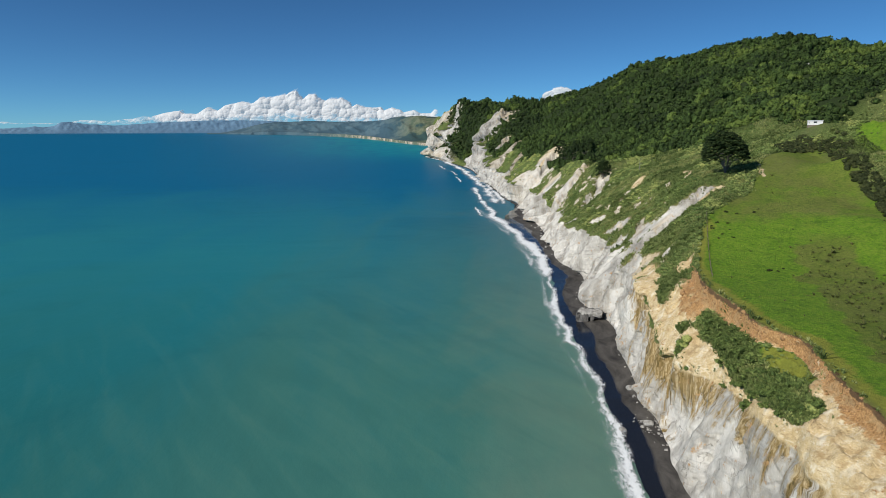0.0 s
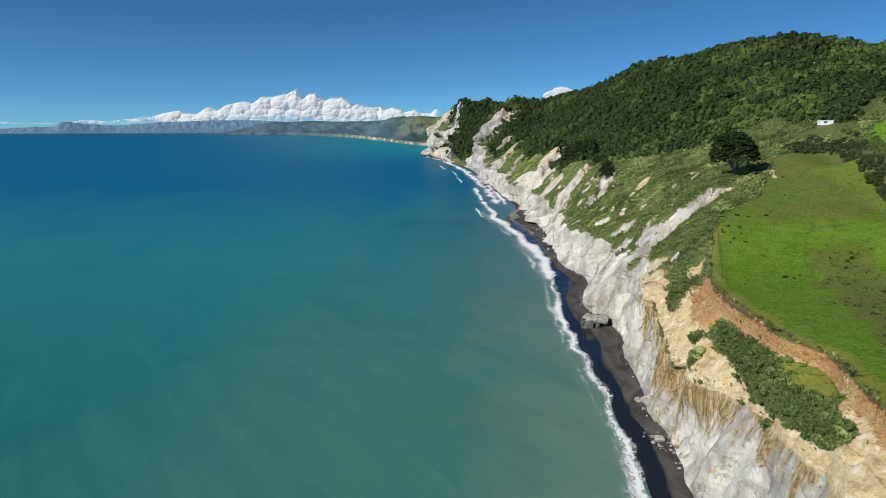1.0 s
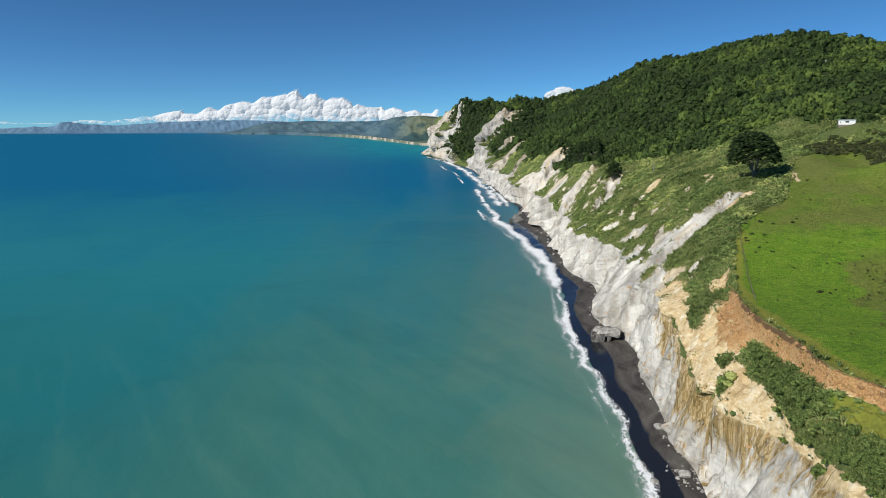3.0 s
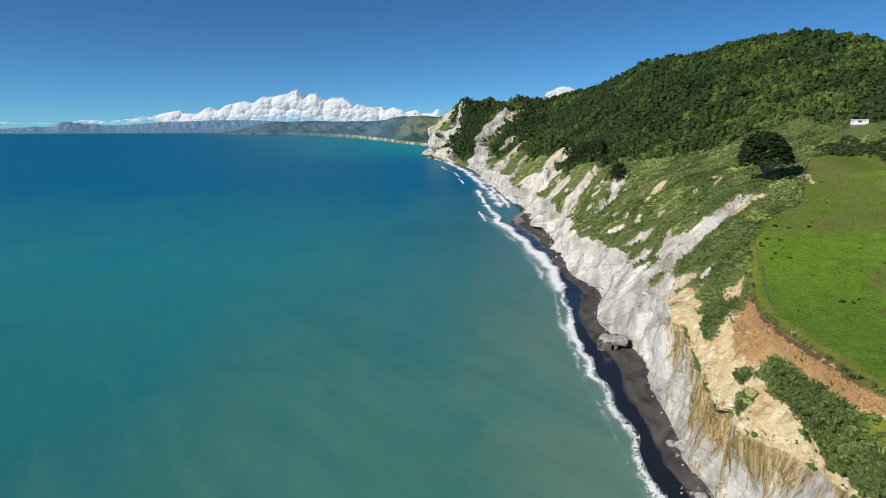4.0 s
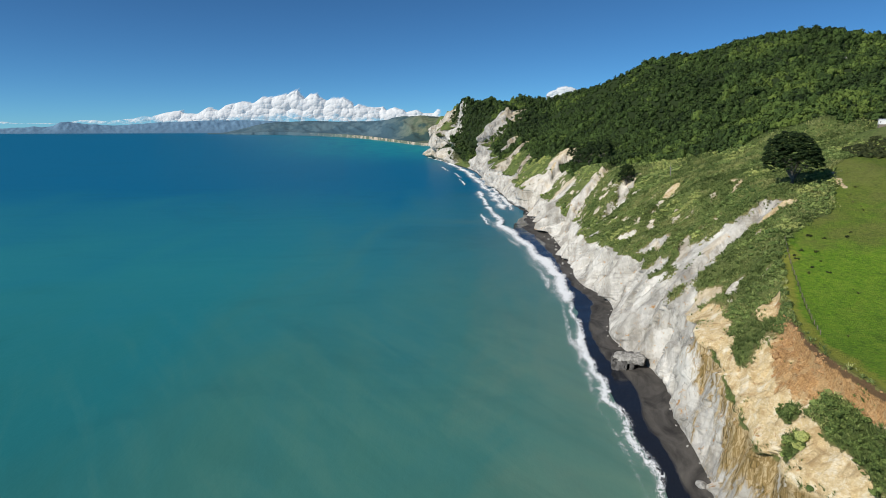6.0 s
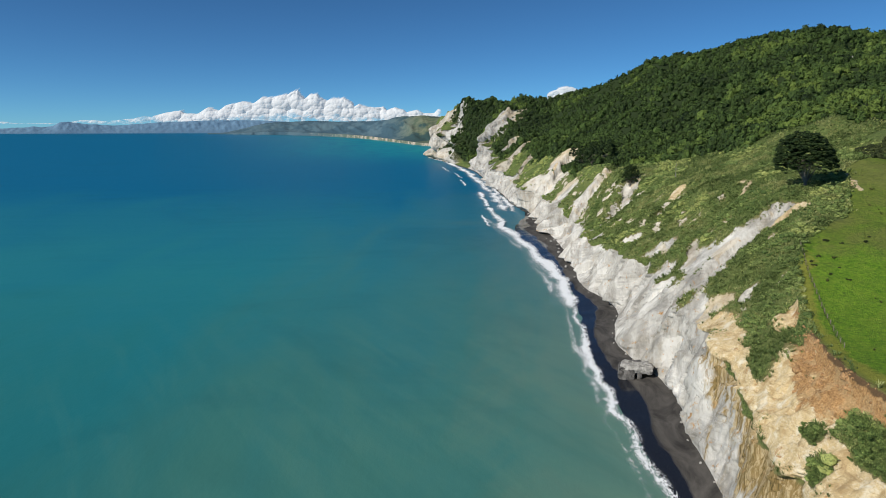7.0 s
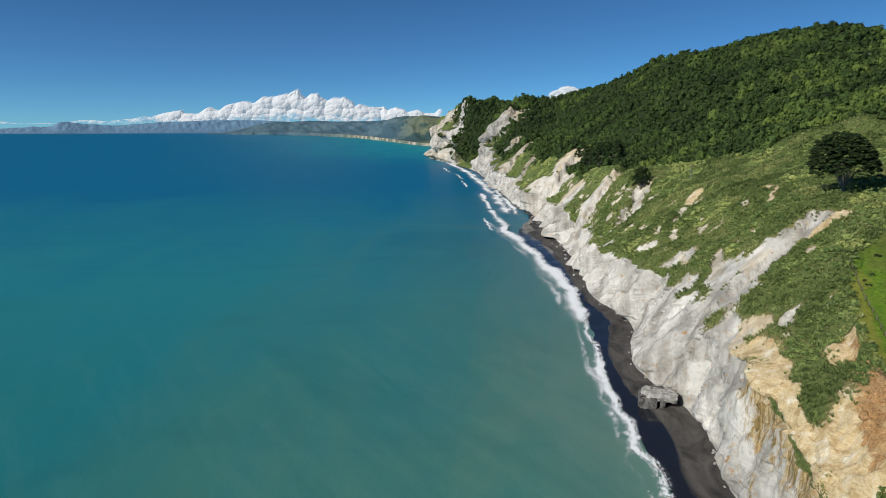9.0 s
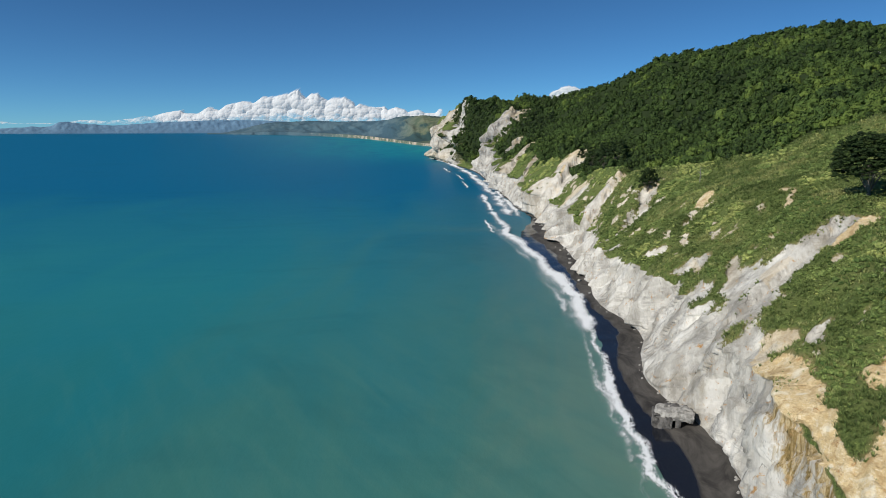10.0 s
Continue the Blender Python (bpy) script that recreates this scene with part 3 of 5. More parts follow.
span_y = 1 + 1.6 * smooth(500, 1300, LY)
warp = 0.5 * fbm(LY / 7, LZ / 7, LX / 20, 3, 131)
big_face, big_tone = blocks((LY + 0.5 * LZ) / (10.0 * span_y) + warp * 0.5, (LZ - 0.16 * LY) / (11.0 * span_y) + warp * 0.4, 141)
small_face, small_tone = blocks((LY + 0.6 * LZ) / (3.4 * span_y) + warp, (LZ - 0.16 * LY) / (4.6 * span_y) + warp, 151)
rocky = cliff_w + smooth(0.5, 0.9, bare) * smooth(1.0, 1.2, S) * smooth(2.0, 1.8, S) * (tan < 0.5) * 0.12
push = push + np.clip(rocky, 0, 1) * (1.7 * big_face + 0.65 * small_face) * span_y * (1 - 0.5 * smooth(120, 100, LY))
tone = np.clip(0.5 + 0.34 * big_tone + 0.26 * small_tone, 0, 1)
def even(a):
    b = a.copy()
    b[1:-1] = 0.25 * a[:-2] + 0.5 * a[1:-1] + 0.25 * a[2:]
    return a + (b - a) * smooth(350, 430, LY)


LX2 = LX - even(push)
dz = slope_w * (1.6 * fbm(LX / 13, LY / 13, 0, 4, 41) + 4.0 * fbm(LX / 40, LY / 26, 0, 2, 42) + 1.8 * (0.45 - np.abs(fbm(LX / 26, LY / 9, 0, 3, 43)) * 2)) * size * (1 - 0.85 * bare) - bare * slope_w * 1.3
dz = dz + (1 - cliff_w) * smooth(1.0, 1.2, S) * smooth(2.0, 1.7, S) * smooth(215, 198, LY) * (1.5 * fbm(LX / 5, LY / 5, 0, 4, 44) + 0.9 * (0.5 - np.abs(fbm(LX / 2.6, LY / 3.4, 0, 3, 45)) * 2.2))
rim_soft = smooth(2.0, 2.12, S)
# spurs: behind each slip the land stands higher, and its worn side faces back along the coast
SPURS = [(271, 113, 263, 84, 3.5, 4), (314, 90, 319, 84, 3.0, 5), (516, 120, 488, 90, 8.0, 8), (665, 121, 640, 92, 11.0, 12), (455, 117, 440, 102, 6.0, 7),
         (1222, 118, 1180, 78, 18.0, 22), (1045, 112, 1020, 84, 8.0, 12), (850, 118, 780, 82, 5.0, 10), (950, 125, 880, 80, 6.0, 12),
         (379, 124, 360, 100, 2.5, 4), (228, 84, 232, 79, 1.5, 3), (345, 92, 347, 86, 2.0, 4)]
for y0, x0, y1, x1, rise, soft_edge in SPURS:
    line_y = y0 + (LX + 0.3 * (bend_x - LX) - x0) * (y1 - y0) / (x1 - x0)
    d = LY + 0.4 * (bend_y - LY) - line_y
    along = smooth(x1 - 10, x1 + 2, LX) * smooth(x0 + 22, x0 - 2, LX)
    saw = np.where(d > 0, np.exp(-np.clip(d, 0, None) / (6.0 * soft_edge)), 0) * smooth(-soft_edge, soft_edge, d)
    dip = np.exp(-np.clip(-d, 0, None) / (4.0 * soft_edge)) * smooth(soft_edge, -soft_edge, d)
    dz = dz + rise * along * (0.75 * saw - 0.55 * dip) * smooth(0.85, 1.25, S)
hill_w = smooth(2.6, 3.3, S) * smooth(0.0, 1.0, (LY - 120) / 300 + 0.3)
dz = dz + hill_w * smooth(5.0, 4.0, S) * (12.0 * fbm(LX / 120, LY / 120, 0, 3, 51) + 20.0 * (0.5 - np.abs(fbm(LX / 75 + LY / 160, LY / 110, 0, 3, 53)) * 2))
dz = dz + rim_soft * (0.35 * fbm(LX / 9, LY / 9, 0, 3, 57) + 1.4 * fbm(LX / 45, LY / 45, 0, 2, 58))
dz = dz * smooth(0.0, 0.1, S)
LZ2 = LZ + even(even(even(dz)))

# where the bush begins: behind the house and, further along, above the rim
wood_line = np.where(LX > 215, 350 + (LX - 215) * 0.30, 350 + (215 - LX) * 1.85)
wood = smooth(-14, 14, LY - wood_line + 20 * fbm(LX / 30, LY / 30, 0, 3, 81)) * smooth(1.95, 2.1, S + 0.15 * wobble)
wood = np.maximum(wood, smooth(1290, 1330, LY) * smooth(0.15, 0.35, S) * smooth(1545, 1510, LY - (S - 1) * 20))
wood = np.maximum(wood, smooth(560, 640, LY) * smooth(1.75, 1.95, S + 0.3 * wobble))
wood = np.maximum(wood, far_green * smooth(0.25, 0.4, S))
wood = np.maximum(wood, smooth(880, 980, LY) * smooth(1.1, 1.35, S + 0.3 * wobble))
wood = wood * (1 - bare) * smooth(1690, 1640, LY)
across = LX - (83 + 0.36 * (LY - 111))
rough_spot = smooth(-2, 3, across + 6 * wobble) * smooth(21, 14, across + 7 * wobble) * smooth(202, 186, LY + 8 * wobble) * smooth(98, 112, LY)
turf = np.maximum(turf, 0.9 * lawn)
rich = smooth(285, 170, LY + 0.25 * (LX - 110)) * smooth(250, 150, LX) + 0.7 * (LX > hedge_x + 5) * (LY > 205) - 1.6 * rough_spot
away = smooth(550, 1100, LY)
brow = smooth(6.0, 1.5, LX - KX[:, 2:3] + 2 * wobble) * smooth(1.99, 2.005, S) * smooth(232, 215, LY) + 0.9 * lawn
rugged = 0.45 + 1.1 * smooth(215, 330, LY) + 1.0 * away
VERTS = np.stack([LX2, LY, LZ2], -1)
N_ROWS, N_COLS = LX.shape
CUT = STEPS[0] + STEPS[1]  # first column of the flatter land


def land_piece(name, c0, c1, label):
    sub = (slice(None), slice(c0, c1))
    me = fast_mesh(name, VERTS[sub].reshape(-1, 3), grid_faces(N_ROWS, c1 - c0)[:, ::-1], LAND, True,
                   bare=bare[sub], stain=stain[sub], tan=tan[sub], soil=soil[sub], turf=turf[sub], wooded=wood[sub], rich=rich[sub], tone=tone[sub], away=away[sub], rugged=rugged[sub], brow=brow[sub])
    return tagged(new(name, me), label, "land", kind="structure")


land_piece("cliff", 0, CUT + 1, "pale grey mudstone cliff with sandy slips and scrubby green slopes above the beach")
land_piece("ground", CUT, N_COLS, "green pasture and steep bush-clad hill behind the cliff edge")


# ---- beach ----
SURF = [(-100, 36), (60, 38), (124, 43), (153, 46), (192, 48), (226, 48.5), (260, 49.5), (293, 53), (326, 57.5), (366, 61.5), (403, 60.5),
        (450, 58.5), (500, 54), (560, 47.5), (640, 45), (730, 44), (860, 42), (1000, 38), (1168, 27), (1300, 15), (1420, 2), (1593, -20), (1824, -74), (1900, -70), (2000, 80)]
surf_x = spline(SURF, ALONG, 1)
shore_x = np.minimum(surf_x + 2.4, foot_x - 2.0) + 1.2 * fbm(ALONG / 12, 0.5, octaves=3, seed=61)
# further along, the sea washes the foot of the cliff
shore_x = shore_x + (foot_x - 0.5 - shore_x) * smooth(500, 680, ALONG)
t = np.linspace(0, 1, 26)[None, :]
bx = foot_x[:, None] + 1.2 + (shore_x - 30 - foot_x - 1.2)[:, None] * t
span = (foot_x - shore_x)[:, None]
rel = (foot_x[:, None] - bx) / span
bz = np.where(rel > 1, 1.9, 1.9 * (1 - 0.75 * smooth(560, 680, ALONG)[:, None])) * (1 - rel) + 0.12 * fbm(bx / 6, LY[:, :26] / 14, 0, 3, 63)
bz = np.where(rel > 1.0, bz * 0.6, bz)
by = np.repeat(ALONG[:, None], 26, 1)
wet = smooth(0.56, 0.40, 1 - rel + 0.30 * fbm(bx / 22, by / 30, 0, 3, 64))
tagged(new("beach", fast_mesh("beach", np.stack([bx, by, bz], -1).reshape(-1, 3), grid_faces(N_ROWS, 26), SAND, True, wet=wet)),
               "narrow black sand beach, wet and shining near the waves", "beach", kind="structure")


# ---- sea ----
def coast_at(y):
    return np.interp(y, ALONG, shore_x)


def sea_mesh():
    ys = np.concatenate([np.linspace(-600, 80, 20), np.linspace(84, 700, 260), np.geomspace(704, 4850, 120)])
    ts = np.concatenate([np.linspace(0, 60, 50), np.geomspace(62, 6000, 70)])
    X = coast_at(np.clip(ys, -100, 1850))[:, None] + 22 - ts[None, :]
    X = X + np.where(ys > 1850, (ys - 1850) * 0.9, 0)[:, None]
    Y = np.repeat(ys[:, None], len(ts), 1)
    R = np.hypot(X, Y)
    # far out the level creeps up a little, as the short sheet has to end at the true horizon
    Z = 56.0 * smooth(0, 1, (R - 1300) / 3600) ** 1.2 * (R > 1300) + 0.12 * fbm(X / 9, Y / 16, 0, 3, 71)
    off = coast_at(np.clip(Y, -100, 1900)) - X
    bay = smooth(-0.36, -0.04, X / np.maximum(Y, 1)) * smooth(1350, 2300, Y)
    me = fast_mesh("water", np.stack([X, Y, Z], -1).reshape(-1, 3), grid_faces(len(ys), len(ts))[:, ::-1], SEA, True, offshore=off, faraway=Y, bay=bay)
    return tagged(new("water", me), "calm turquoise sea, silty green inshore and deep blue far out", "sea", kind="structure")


sea_mesh()


# ---- plants ----
def ico(level):
    bm = bmesh.new()
    bmesh.ops.create_icosphere(bm, subdivisions=level, radius=1.0)
    v = np.array([p.co[:] for p in bm.verts])
    f = np.array([[p.index for p in q.verts] for q in bm.faces])
    bm.free()
    return v, f


def clump(rng, leaves, size, level=2, flat=0.8, quads=False, core=0.80, spiky=0.0):
    """One crown: a lumpy dark heart with small leaf sprays standing all over it; base at z = 0, about one unit wide and high."""
    v, f = ico(level)
    lump = 1 + 0.35 * fbm(v[:, 0] * 1.7 + rng.uniform(0, 50), v[:, 1] * 1.7, v[:, 2] * 1.7, 2, 5)
    v = v * (core * lump)[:, None]
    vs, fs, n = [v], [f], len(v)
    for _ in range(leaves):
        d = rng.normal(size=3)
        d /= np.linalg.norm(d)
        d[2] = abs(d[2]) * 1.15 - 0.25
        bulge = 1 + 0.35 * float(fbm(d[0] * 1.7, d[1] * 1.7, d[2] * 1.7, 2, 5))
        c = d * core * bulge * rng.uniform(0.98, 1.18)
        a = np.cross(d, rng.normal(size=3))
        a /= np.linalg.norm(a)
        b = np.cross(d, a) + d * rng.uniform(-0.8, 0.8)
        out = d * rng.uniform(0.1, 0.5) + np.array((0, 0, spiky))
        w = size * rng.uniform(0.6, 1.3)
        if quads:
            q = [c - a * w * 0.5, c + b * w * 0.5, c + a * w * 0.5 + out * w, c - b * w * 0.5 + out * w]
            vs.append(np.array(q)), fs.append(np.array([[n, n + 1, n + 2], [n, n + 2, n + 3]]))
            n += 4
        else:
            q = [c - a * w * 0.6, c + a * w * 0.6, c + b * w * 0.8 + out * w]
            vs.append(np.array(q)), fs.append(np.array([[n, n + 1, n + 2]]))
            n += 3
    v, f = np.concatenate(vs), np.concatenate(fs)
    v = v * (0.5, 0.5, 0.5 * flat)
    v[:, 2] += 0.36 * flat
    return v, f


def tussock(rng, blades, spread=0.5):
    """A tuft of arching blades, one unit high."""
    vs, fs, n = [], [], 0
    for _ in range(blades):
        a = rng.uniform(0, 2 * math.pi)
        lean = rng.uniform(0.1, 1.0) * spread
        d = np.array((math.cos(a), math.sin(a), 0))
        side = np.array((-d[1], d[0], 0)) * rng.uniform(0.035, 0.08)
        root = d * rng.uniform(0, 0.2)
        mid = root + d * lean * 0.45 + np.array((0, 0, rng.uniform(0.45, 0.75)))
        tip = root + d * lean * 1.1 + np.array((0, 0, rng.uniform(0.55, 1.0)))
        vs.append(np.array([root - side, root + side, mid + side, mid - side, tip]))
        fs.append(np.array([[n, n + 1, n + 2], [n, n + 2, n + 3], [n + 3, n + 2, n + 4]]))
        n += 5
    return np.concatenate(vs), np.concatenate(fs)


def scatter(name, kinds, where, sizes, material, seed, stretch=(0.85, 1.2), label="", category="", patch=0.0, spread=0.75):
    """One object of many plants: each place takes one of the kinds, turned and sized by chance."""
    rng = np.random.default_rng(seed)
    pick = rng.integers(0, len(kinds), len(where))
    turn = rng.uniform(0, 2 * math.pi, len(where))
    high = rng.uniform(*stretch, len(where))
    shade = rng.uniform(0, 1, len(where))
    if patch:
        broad = fbm(where[:, 0] / patch, where[:, 1] / patch, 0, 3, seed) + 0.5 * fbm(where[:, 0] / patch * 4, where[:, 1] / patch * 4, 0, 2, seed + 1)
        shade = np.clip(0.36 * shade + 0.30 + spread * broad, 0, 1)
    vs, fs, ts, n = [], [], [], 0
    for k, (v, f) in enumerate(kinds):
        m = np.where(pick == k)[0]
        if not len(m):
            continue
        c, s = np.cos(turn[m])[:, None], np.sin(turn[m])[:, None]
        x = (c * v[None, :, 0] - s * v[None, :, 1]) * sizes[m, None] + where[m, 0, None]
        y = (s * v[None, :, 0] + c * v[None, :, 1]) * sizes[m, None] + where[m, 1, None]
        z = v[None, :, 2] * (sizes[m] * high[m])[:, None] + where[m, 2, None]
        vs.append(np.stack([x, y, z], -1).reshape(-1, 3))
        fs.append((f[None] + (np.arange(len(m)) * len(v))[:, None, None]).reshape(-1, 3) + n)
        ts.append(np.repeat(shade[m], len(v)))
        n += len(m) * len(v)
    me = fast_mesh(name, np.concatenate(vs), np.concatenate(fs), material, False, tint=np.concatenate(ts))
    return tagged(new(name, me), label, category, kind="stuff")


cell = VERTS[:-1, :-1]
CELL_AREA = np.linalg.norm(np.cross(VERTS[1:, :-1] - cell, VERTS[:-1, 1:] - cell), axis=-1)


def chance_places(density, seed, most):
    """Places on the land, by plants per square metre at each corner of its sheet."""
    rng = np.random.default_rng(seed)
    w = (CELL_AREA * density[:-1, :-1]).ravel()
    count = min(int(w.sum()), most)
    i = rng.choice(w.size, count, p=w / w.sum())
    r, c = np.unravel_index(i, CELL_AREA.shape)
    a, b = rng.uniform(0, 1, count)[:, None], rng.uniform(0, 1, count)[:, None]
    p = (VERTS[r, c] * (1 - a) + VERTS[r + 1, c] * a) * (1 - b) + (VERTS[r, c + 1] * (1 - a) + VERTS[r + 1, c + 1] * a) * b
    return p, r, c


wood = wood * (LX < KX[:, 5:6] + 25)
lush = smooth(-0.25, 0.35, fbm(LX / 60, LY / 60, 0, 3, 83))
rng0 = np.random.default_rng(5)
CROWNS = [clump(rng0, 30, 0.40, 1, rng0.uniform(0.8, 1.15)) for _ in range(7)]
nearness = 1 / (1 + np.clip(LY - 450, 0, None) / 900)
p, r, c = chance_places(wood * 0.135 * (1 + 0.5 * smooth(560, 440, LY)) * nearness**2.0, 11, 24000)
far_size = 1 + np.clip(p[:, 1] - 450, 0, None) / 2200
sizes = np.clip(np.random.default_rng(12).lognormal(0, 0.42, len(p)), 0.4, 2.1) * 4.0 * far_size * (0.85 + 0.3 * lush[r, c])
p[:, 2] -= sizes * 0.12
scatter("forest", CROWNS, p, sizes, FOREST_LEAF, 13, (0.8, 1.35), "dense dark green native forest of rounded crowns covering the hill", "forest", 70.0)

# scrub, flax and grass tufts on the slopes above the wall
SHRUBS = [clump(rng0, 27, 0.22, 1, rng0.uniform(0.45, 0.85), True, 0.74, 0.3) for _ in range(6)]
TUFTS = [tussock(rng0, 12, 1.15) for _ in range(6)]
by_house = smooth(0.8, 1.2, np.hypot((LX - 194) / 14, (LY - 322) / 17))
scrub_w = by_house * (1 - bare) * (1 - turf) * (1 - wood) * smooth(0.9, 1.05, S) * smooth(3.6, 3.0, S)
thick = smooth(-0.12, 0.32, fbm(LX / 14, LY / 14, 0, 3, 91))
fade = 1 / (1 + np.clip(LY - 260, 0, None) / 160)
near_only = smooth(80, 95, LY) * smooth(1100, 900, LY)
p, r, c = chance_places(scrub_w * (0.10 + 0.95 * thick) * fade * near_only * (1 - bare) ** 2, 21, 9800)
sizes = np.random.default_rng(22).lognormal(0, 0.35, len(p)) * 1.15 * (1 + np.clip(p[:, 1] - 260, 0, None) / 360) * (0.6 + 0.6 * thick[r, c])
p[:, 2] -= sizes * 0.1
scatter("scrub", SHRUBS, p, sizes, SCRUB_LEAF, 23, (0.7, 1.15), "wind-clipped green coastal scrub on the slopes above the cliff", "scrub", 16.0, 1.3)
p, r, c = chance_places(scrub_w * (2.4 - 0.9 * thick) * (1 + 0.6 * green) * fade**1.5 * near_only * smooth(560, 440, LY), 31, 22000)
sizes = np.random.default_rng(32).lognormal(0, 0.3, len(p)) * 0.85 * (1 + np.clip(p[:, 1] - 280, 0, None) / 500)
GRASS_LEAF = leaf_material("tussock_leaf", (0.066, 0.108, 0.028), (0.300, 0.375, 0.120), (0.45, 0.45, 0.18))
scatter("tussock_grass", TUFTS, p, sizes, GRASS_LEAF, 33, (0.7, 1.1), "tufts of long pale green grass among the scrub", "grass", 12.0, 1.3)


def ground_at(x, y):
    """Height of the land at a place above the wall."""
    i = int(np.clip(np.searchsorted(ALONG, y), 1, N_ROWS - 1))
    return float(np.interp(x, LX2[i], LZ2[i]))


def part(name, me, parent, label=""):
    ob = new(name, me)
    ob.parent = parent
    return tagged(ob, label)


def limb(vs, fs, a, b, ra, rb, sides=6):
    """Adds a tapered limb from a to b."""
    a, b = np.array(a, float), np.array(b, float)
    d = (b - a) / (np.linalg.norm(b - a) + 1e-9)
    u = np.cross(d, (0.3, 0.9, 0.2))
    u /= np.linalg.norm(u)
    w = np.cross(d, u)
    n = sum(len(v) for v in vs)
    ang = np.arange(sides) * 2 * math.pi / sides
    ring = np.cos(ang)[:, None] * u + np.sin(ang)[:, None] * w
    vs.append(np.concatenate([a + ring * ra, b + ring * rb]))
    i = np.arange(sides)
    j = (i + 1) % sides
    fs.append(np.concatenate([np.stack([n + i, n + j, n + sides + j], -1), np.stack([n + i, n + sides + j, n + sides + i], -1)]))


def spreading_tree(x, y, height, width, seed, label, leaf=None, lean=(0, 0), bare_part=0.38, pads=140, sprays=60, pad_size=(0.19, 0.31), limbs=11, flat=0.75):
    """An old wind-shaped conifer: pale forked trunk, long bare limbs, domed crown of many layered leaf pads."""
    leaf = leaf or PINE_LEAF
    rng = np.random.default_rng(seed)
    base = new("tree")
    base.location = (x, y, ground_at(x, y) - 0.4)

    def crown_point(k):
        a, rr = rng.uniform(0, 2 * math.pi), rng.uniform(0, 1) ** 0.42
        dome = bare_part + (1 - bare_part) * math.sqrt(max(0.0, 1 - 0.92 * rr**2.4))
        low = bare_part + 0.20 * (1 - rr) - 0.03 * rr
        pz = height * (low + (dome - low) * rng.uniform(0.0, 1.0) ** 0.45 - 0.03)
        ragged = 1 + 0.16 * float(fbm(a * 1.3, pz / height * 4, 0.3, 3, seed + 5))
        px, py = math.cos(a) * rr * width * 0.47 * ragged, math.sin(a) * rr * width * 0.47 * ragged
        return np.array((px + lean[0] * pz / height, py + lean[1] * pz / height, pz))

    vs, fs = [], []
    fork = np.array((0.0, 0.0, height * 0.08))
    limb(vs, fs, (0, 0, 0), fork, height * 0.030, height * 0.026, 10)
    for k in range(limbs):
        a = k * 2.4 + rng.uniform(-0.3, 0.3)
        reach = width * 0.5 * (0.25 + 0.70 * ((k * 0.618) % 1.0))
        rise = 0.30 + 0.30 * (1 - reach / (width * 0.5))
        mid = fork + np.array((math.cos(a) * reach * 0.38, math.sin(a) * reach * 0.38, height * rise * rng.uniform(0.55, 0.75)))
        tip = np.array((math.cos(a) * reach + lean[0] * 0.6, math.sin(a) * reach + lean[1] * 0.6, height * (bare_part + 0.05 + 0.9 * (rise - 0.30))))
        limb(vs, fs, fork, mid, height * 0.011, height * 0.007)
        limb(vs, fs, mid, tip, height * 0.007, height * 0.003)
        for _ in range(6):
            q = mid + (tip - mid) * rng.uniform(0.0, 0.95)
            limb(vs, fs, q, q + rng.normal(size=3) * (width * 0.09, width * 0.09, height * 0.05) + (0, 0, height * 0.03), height * 0.004, height * 0.0015, 4)
    part("trunk", fast_mesh("trunk", np.concatenate(vs), np.concatenate(fs), BARK, True), base, "pale weathered forked trunk and bare limbs")
    vs, fs, ts, n = [], [], [], 0
    pad_kinds = [clump(rng, sprays, 0.30, 1, flat, False, 0.62, 0.35) for _ in range(5)]
    for k in range(pads):
        where = crown_point(k)
        size = width * rng.uniform(*pad_size)
        v, f = pad_kinds[k % 5]
        t = rng.uniform(0, 6.28)
        c, s = math.cos(t), math.sin(t)
        w = np.stack([c * v[:, 0] - s * v[:, 1], s * v[:, 0] + c * v[:, 1], v[:, 2] - 0.2], -1) * size + where
        vs.append(w), fs.append(f + n), ts.append(np.full(len(v), rng.uniform(0, 1)))
        n += len(v)
    part("crown", fast_mesh("crown", np.concatenate(vs), np.concatenate(fs), leaf, False, tint=np.concatenate(ts)), base, "dense dark green layered foliage")
    return tagged(base, label, "tree")


spreading_tree(128, 278, 20.5, 20.5, 3, "large dark spreading conifer with pale forked trunk on the slope", lean=(-2.2, 0.4), bare_part=0.30, pads=950, sprays=48, pad_size=(0.06, 0.13), limbs=26, flat=0.55)
spreading_tree(119, 455, 15, 12, 4, "dark round-crowned tree standing above a bare slip", bare_part=0.15, pads=220, pad_size=(0.10, 0.20))
for k, (x, y, h, w) in enumerate([(119, 560, 15, 14), (124, 585, 17, 15), (130, 605, 18, 16), (121, 610, 15, 14), (128, 632, 17, 15), (133, 575, 16, 14),
                                  (126, 655, 17, 16), (138, 625, 18, 15), (140, 595, 17, 15)]):
    tagged(spreading_tree(x, y, h, w, 40 + k, "dark evergreen tree in a grove above the slips", bare_part=0.12, pads=45, sprays=30), group="dark grove")
DEAD = plain("dead_wood", (0.26, 0.25, 0.23), 0.9, 3.0)


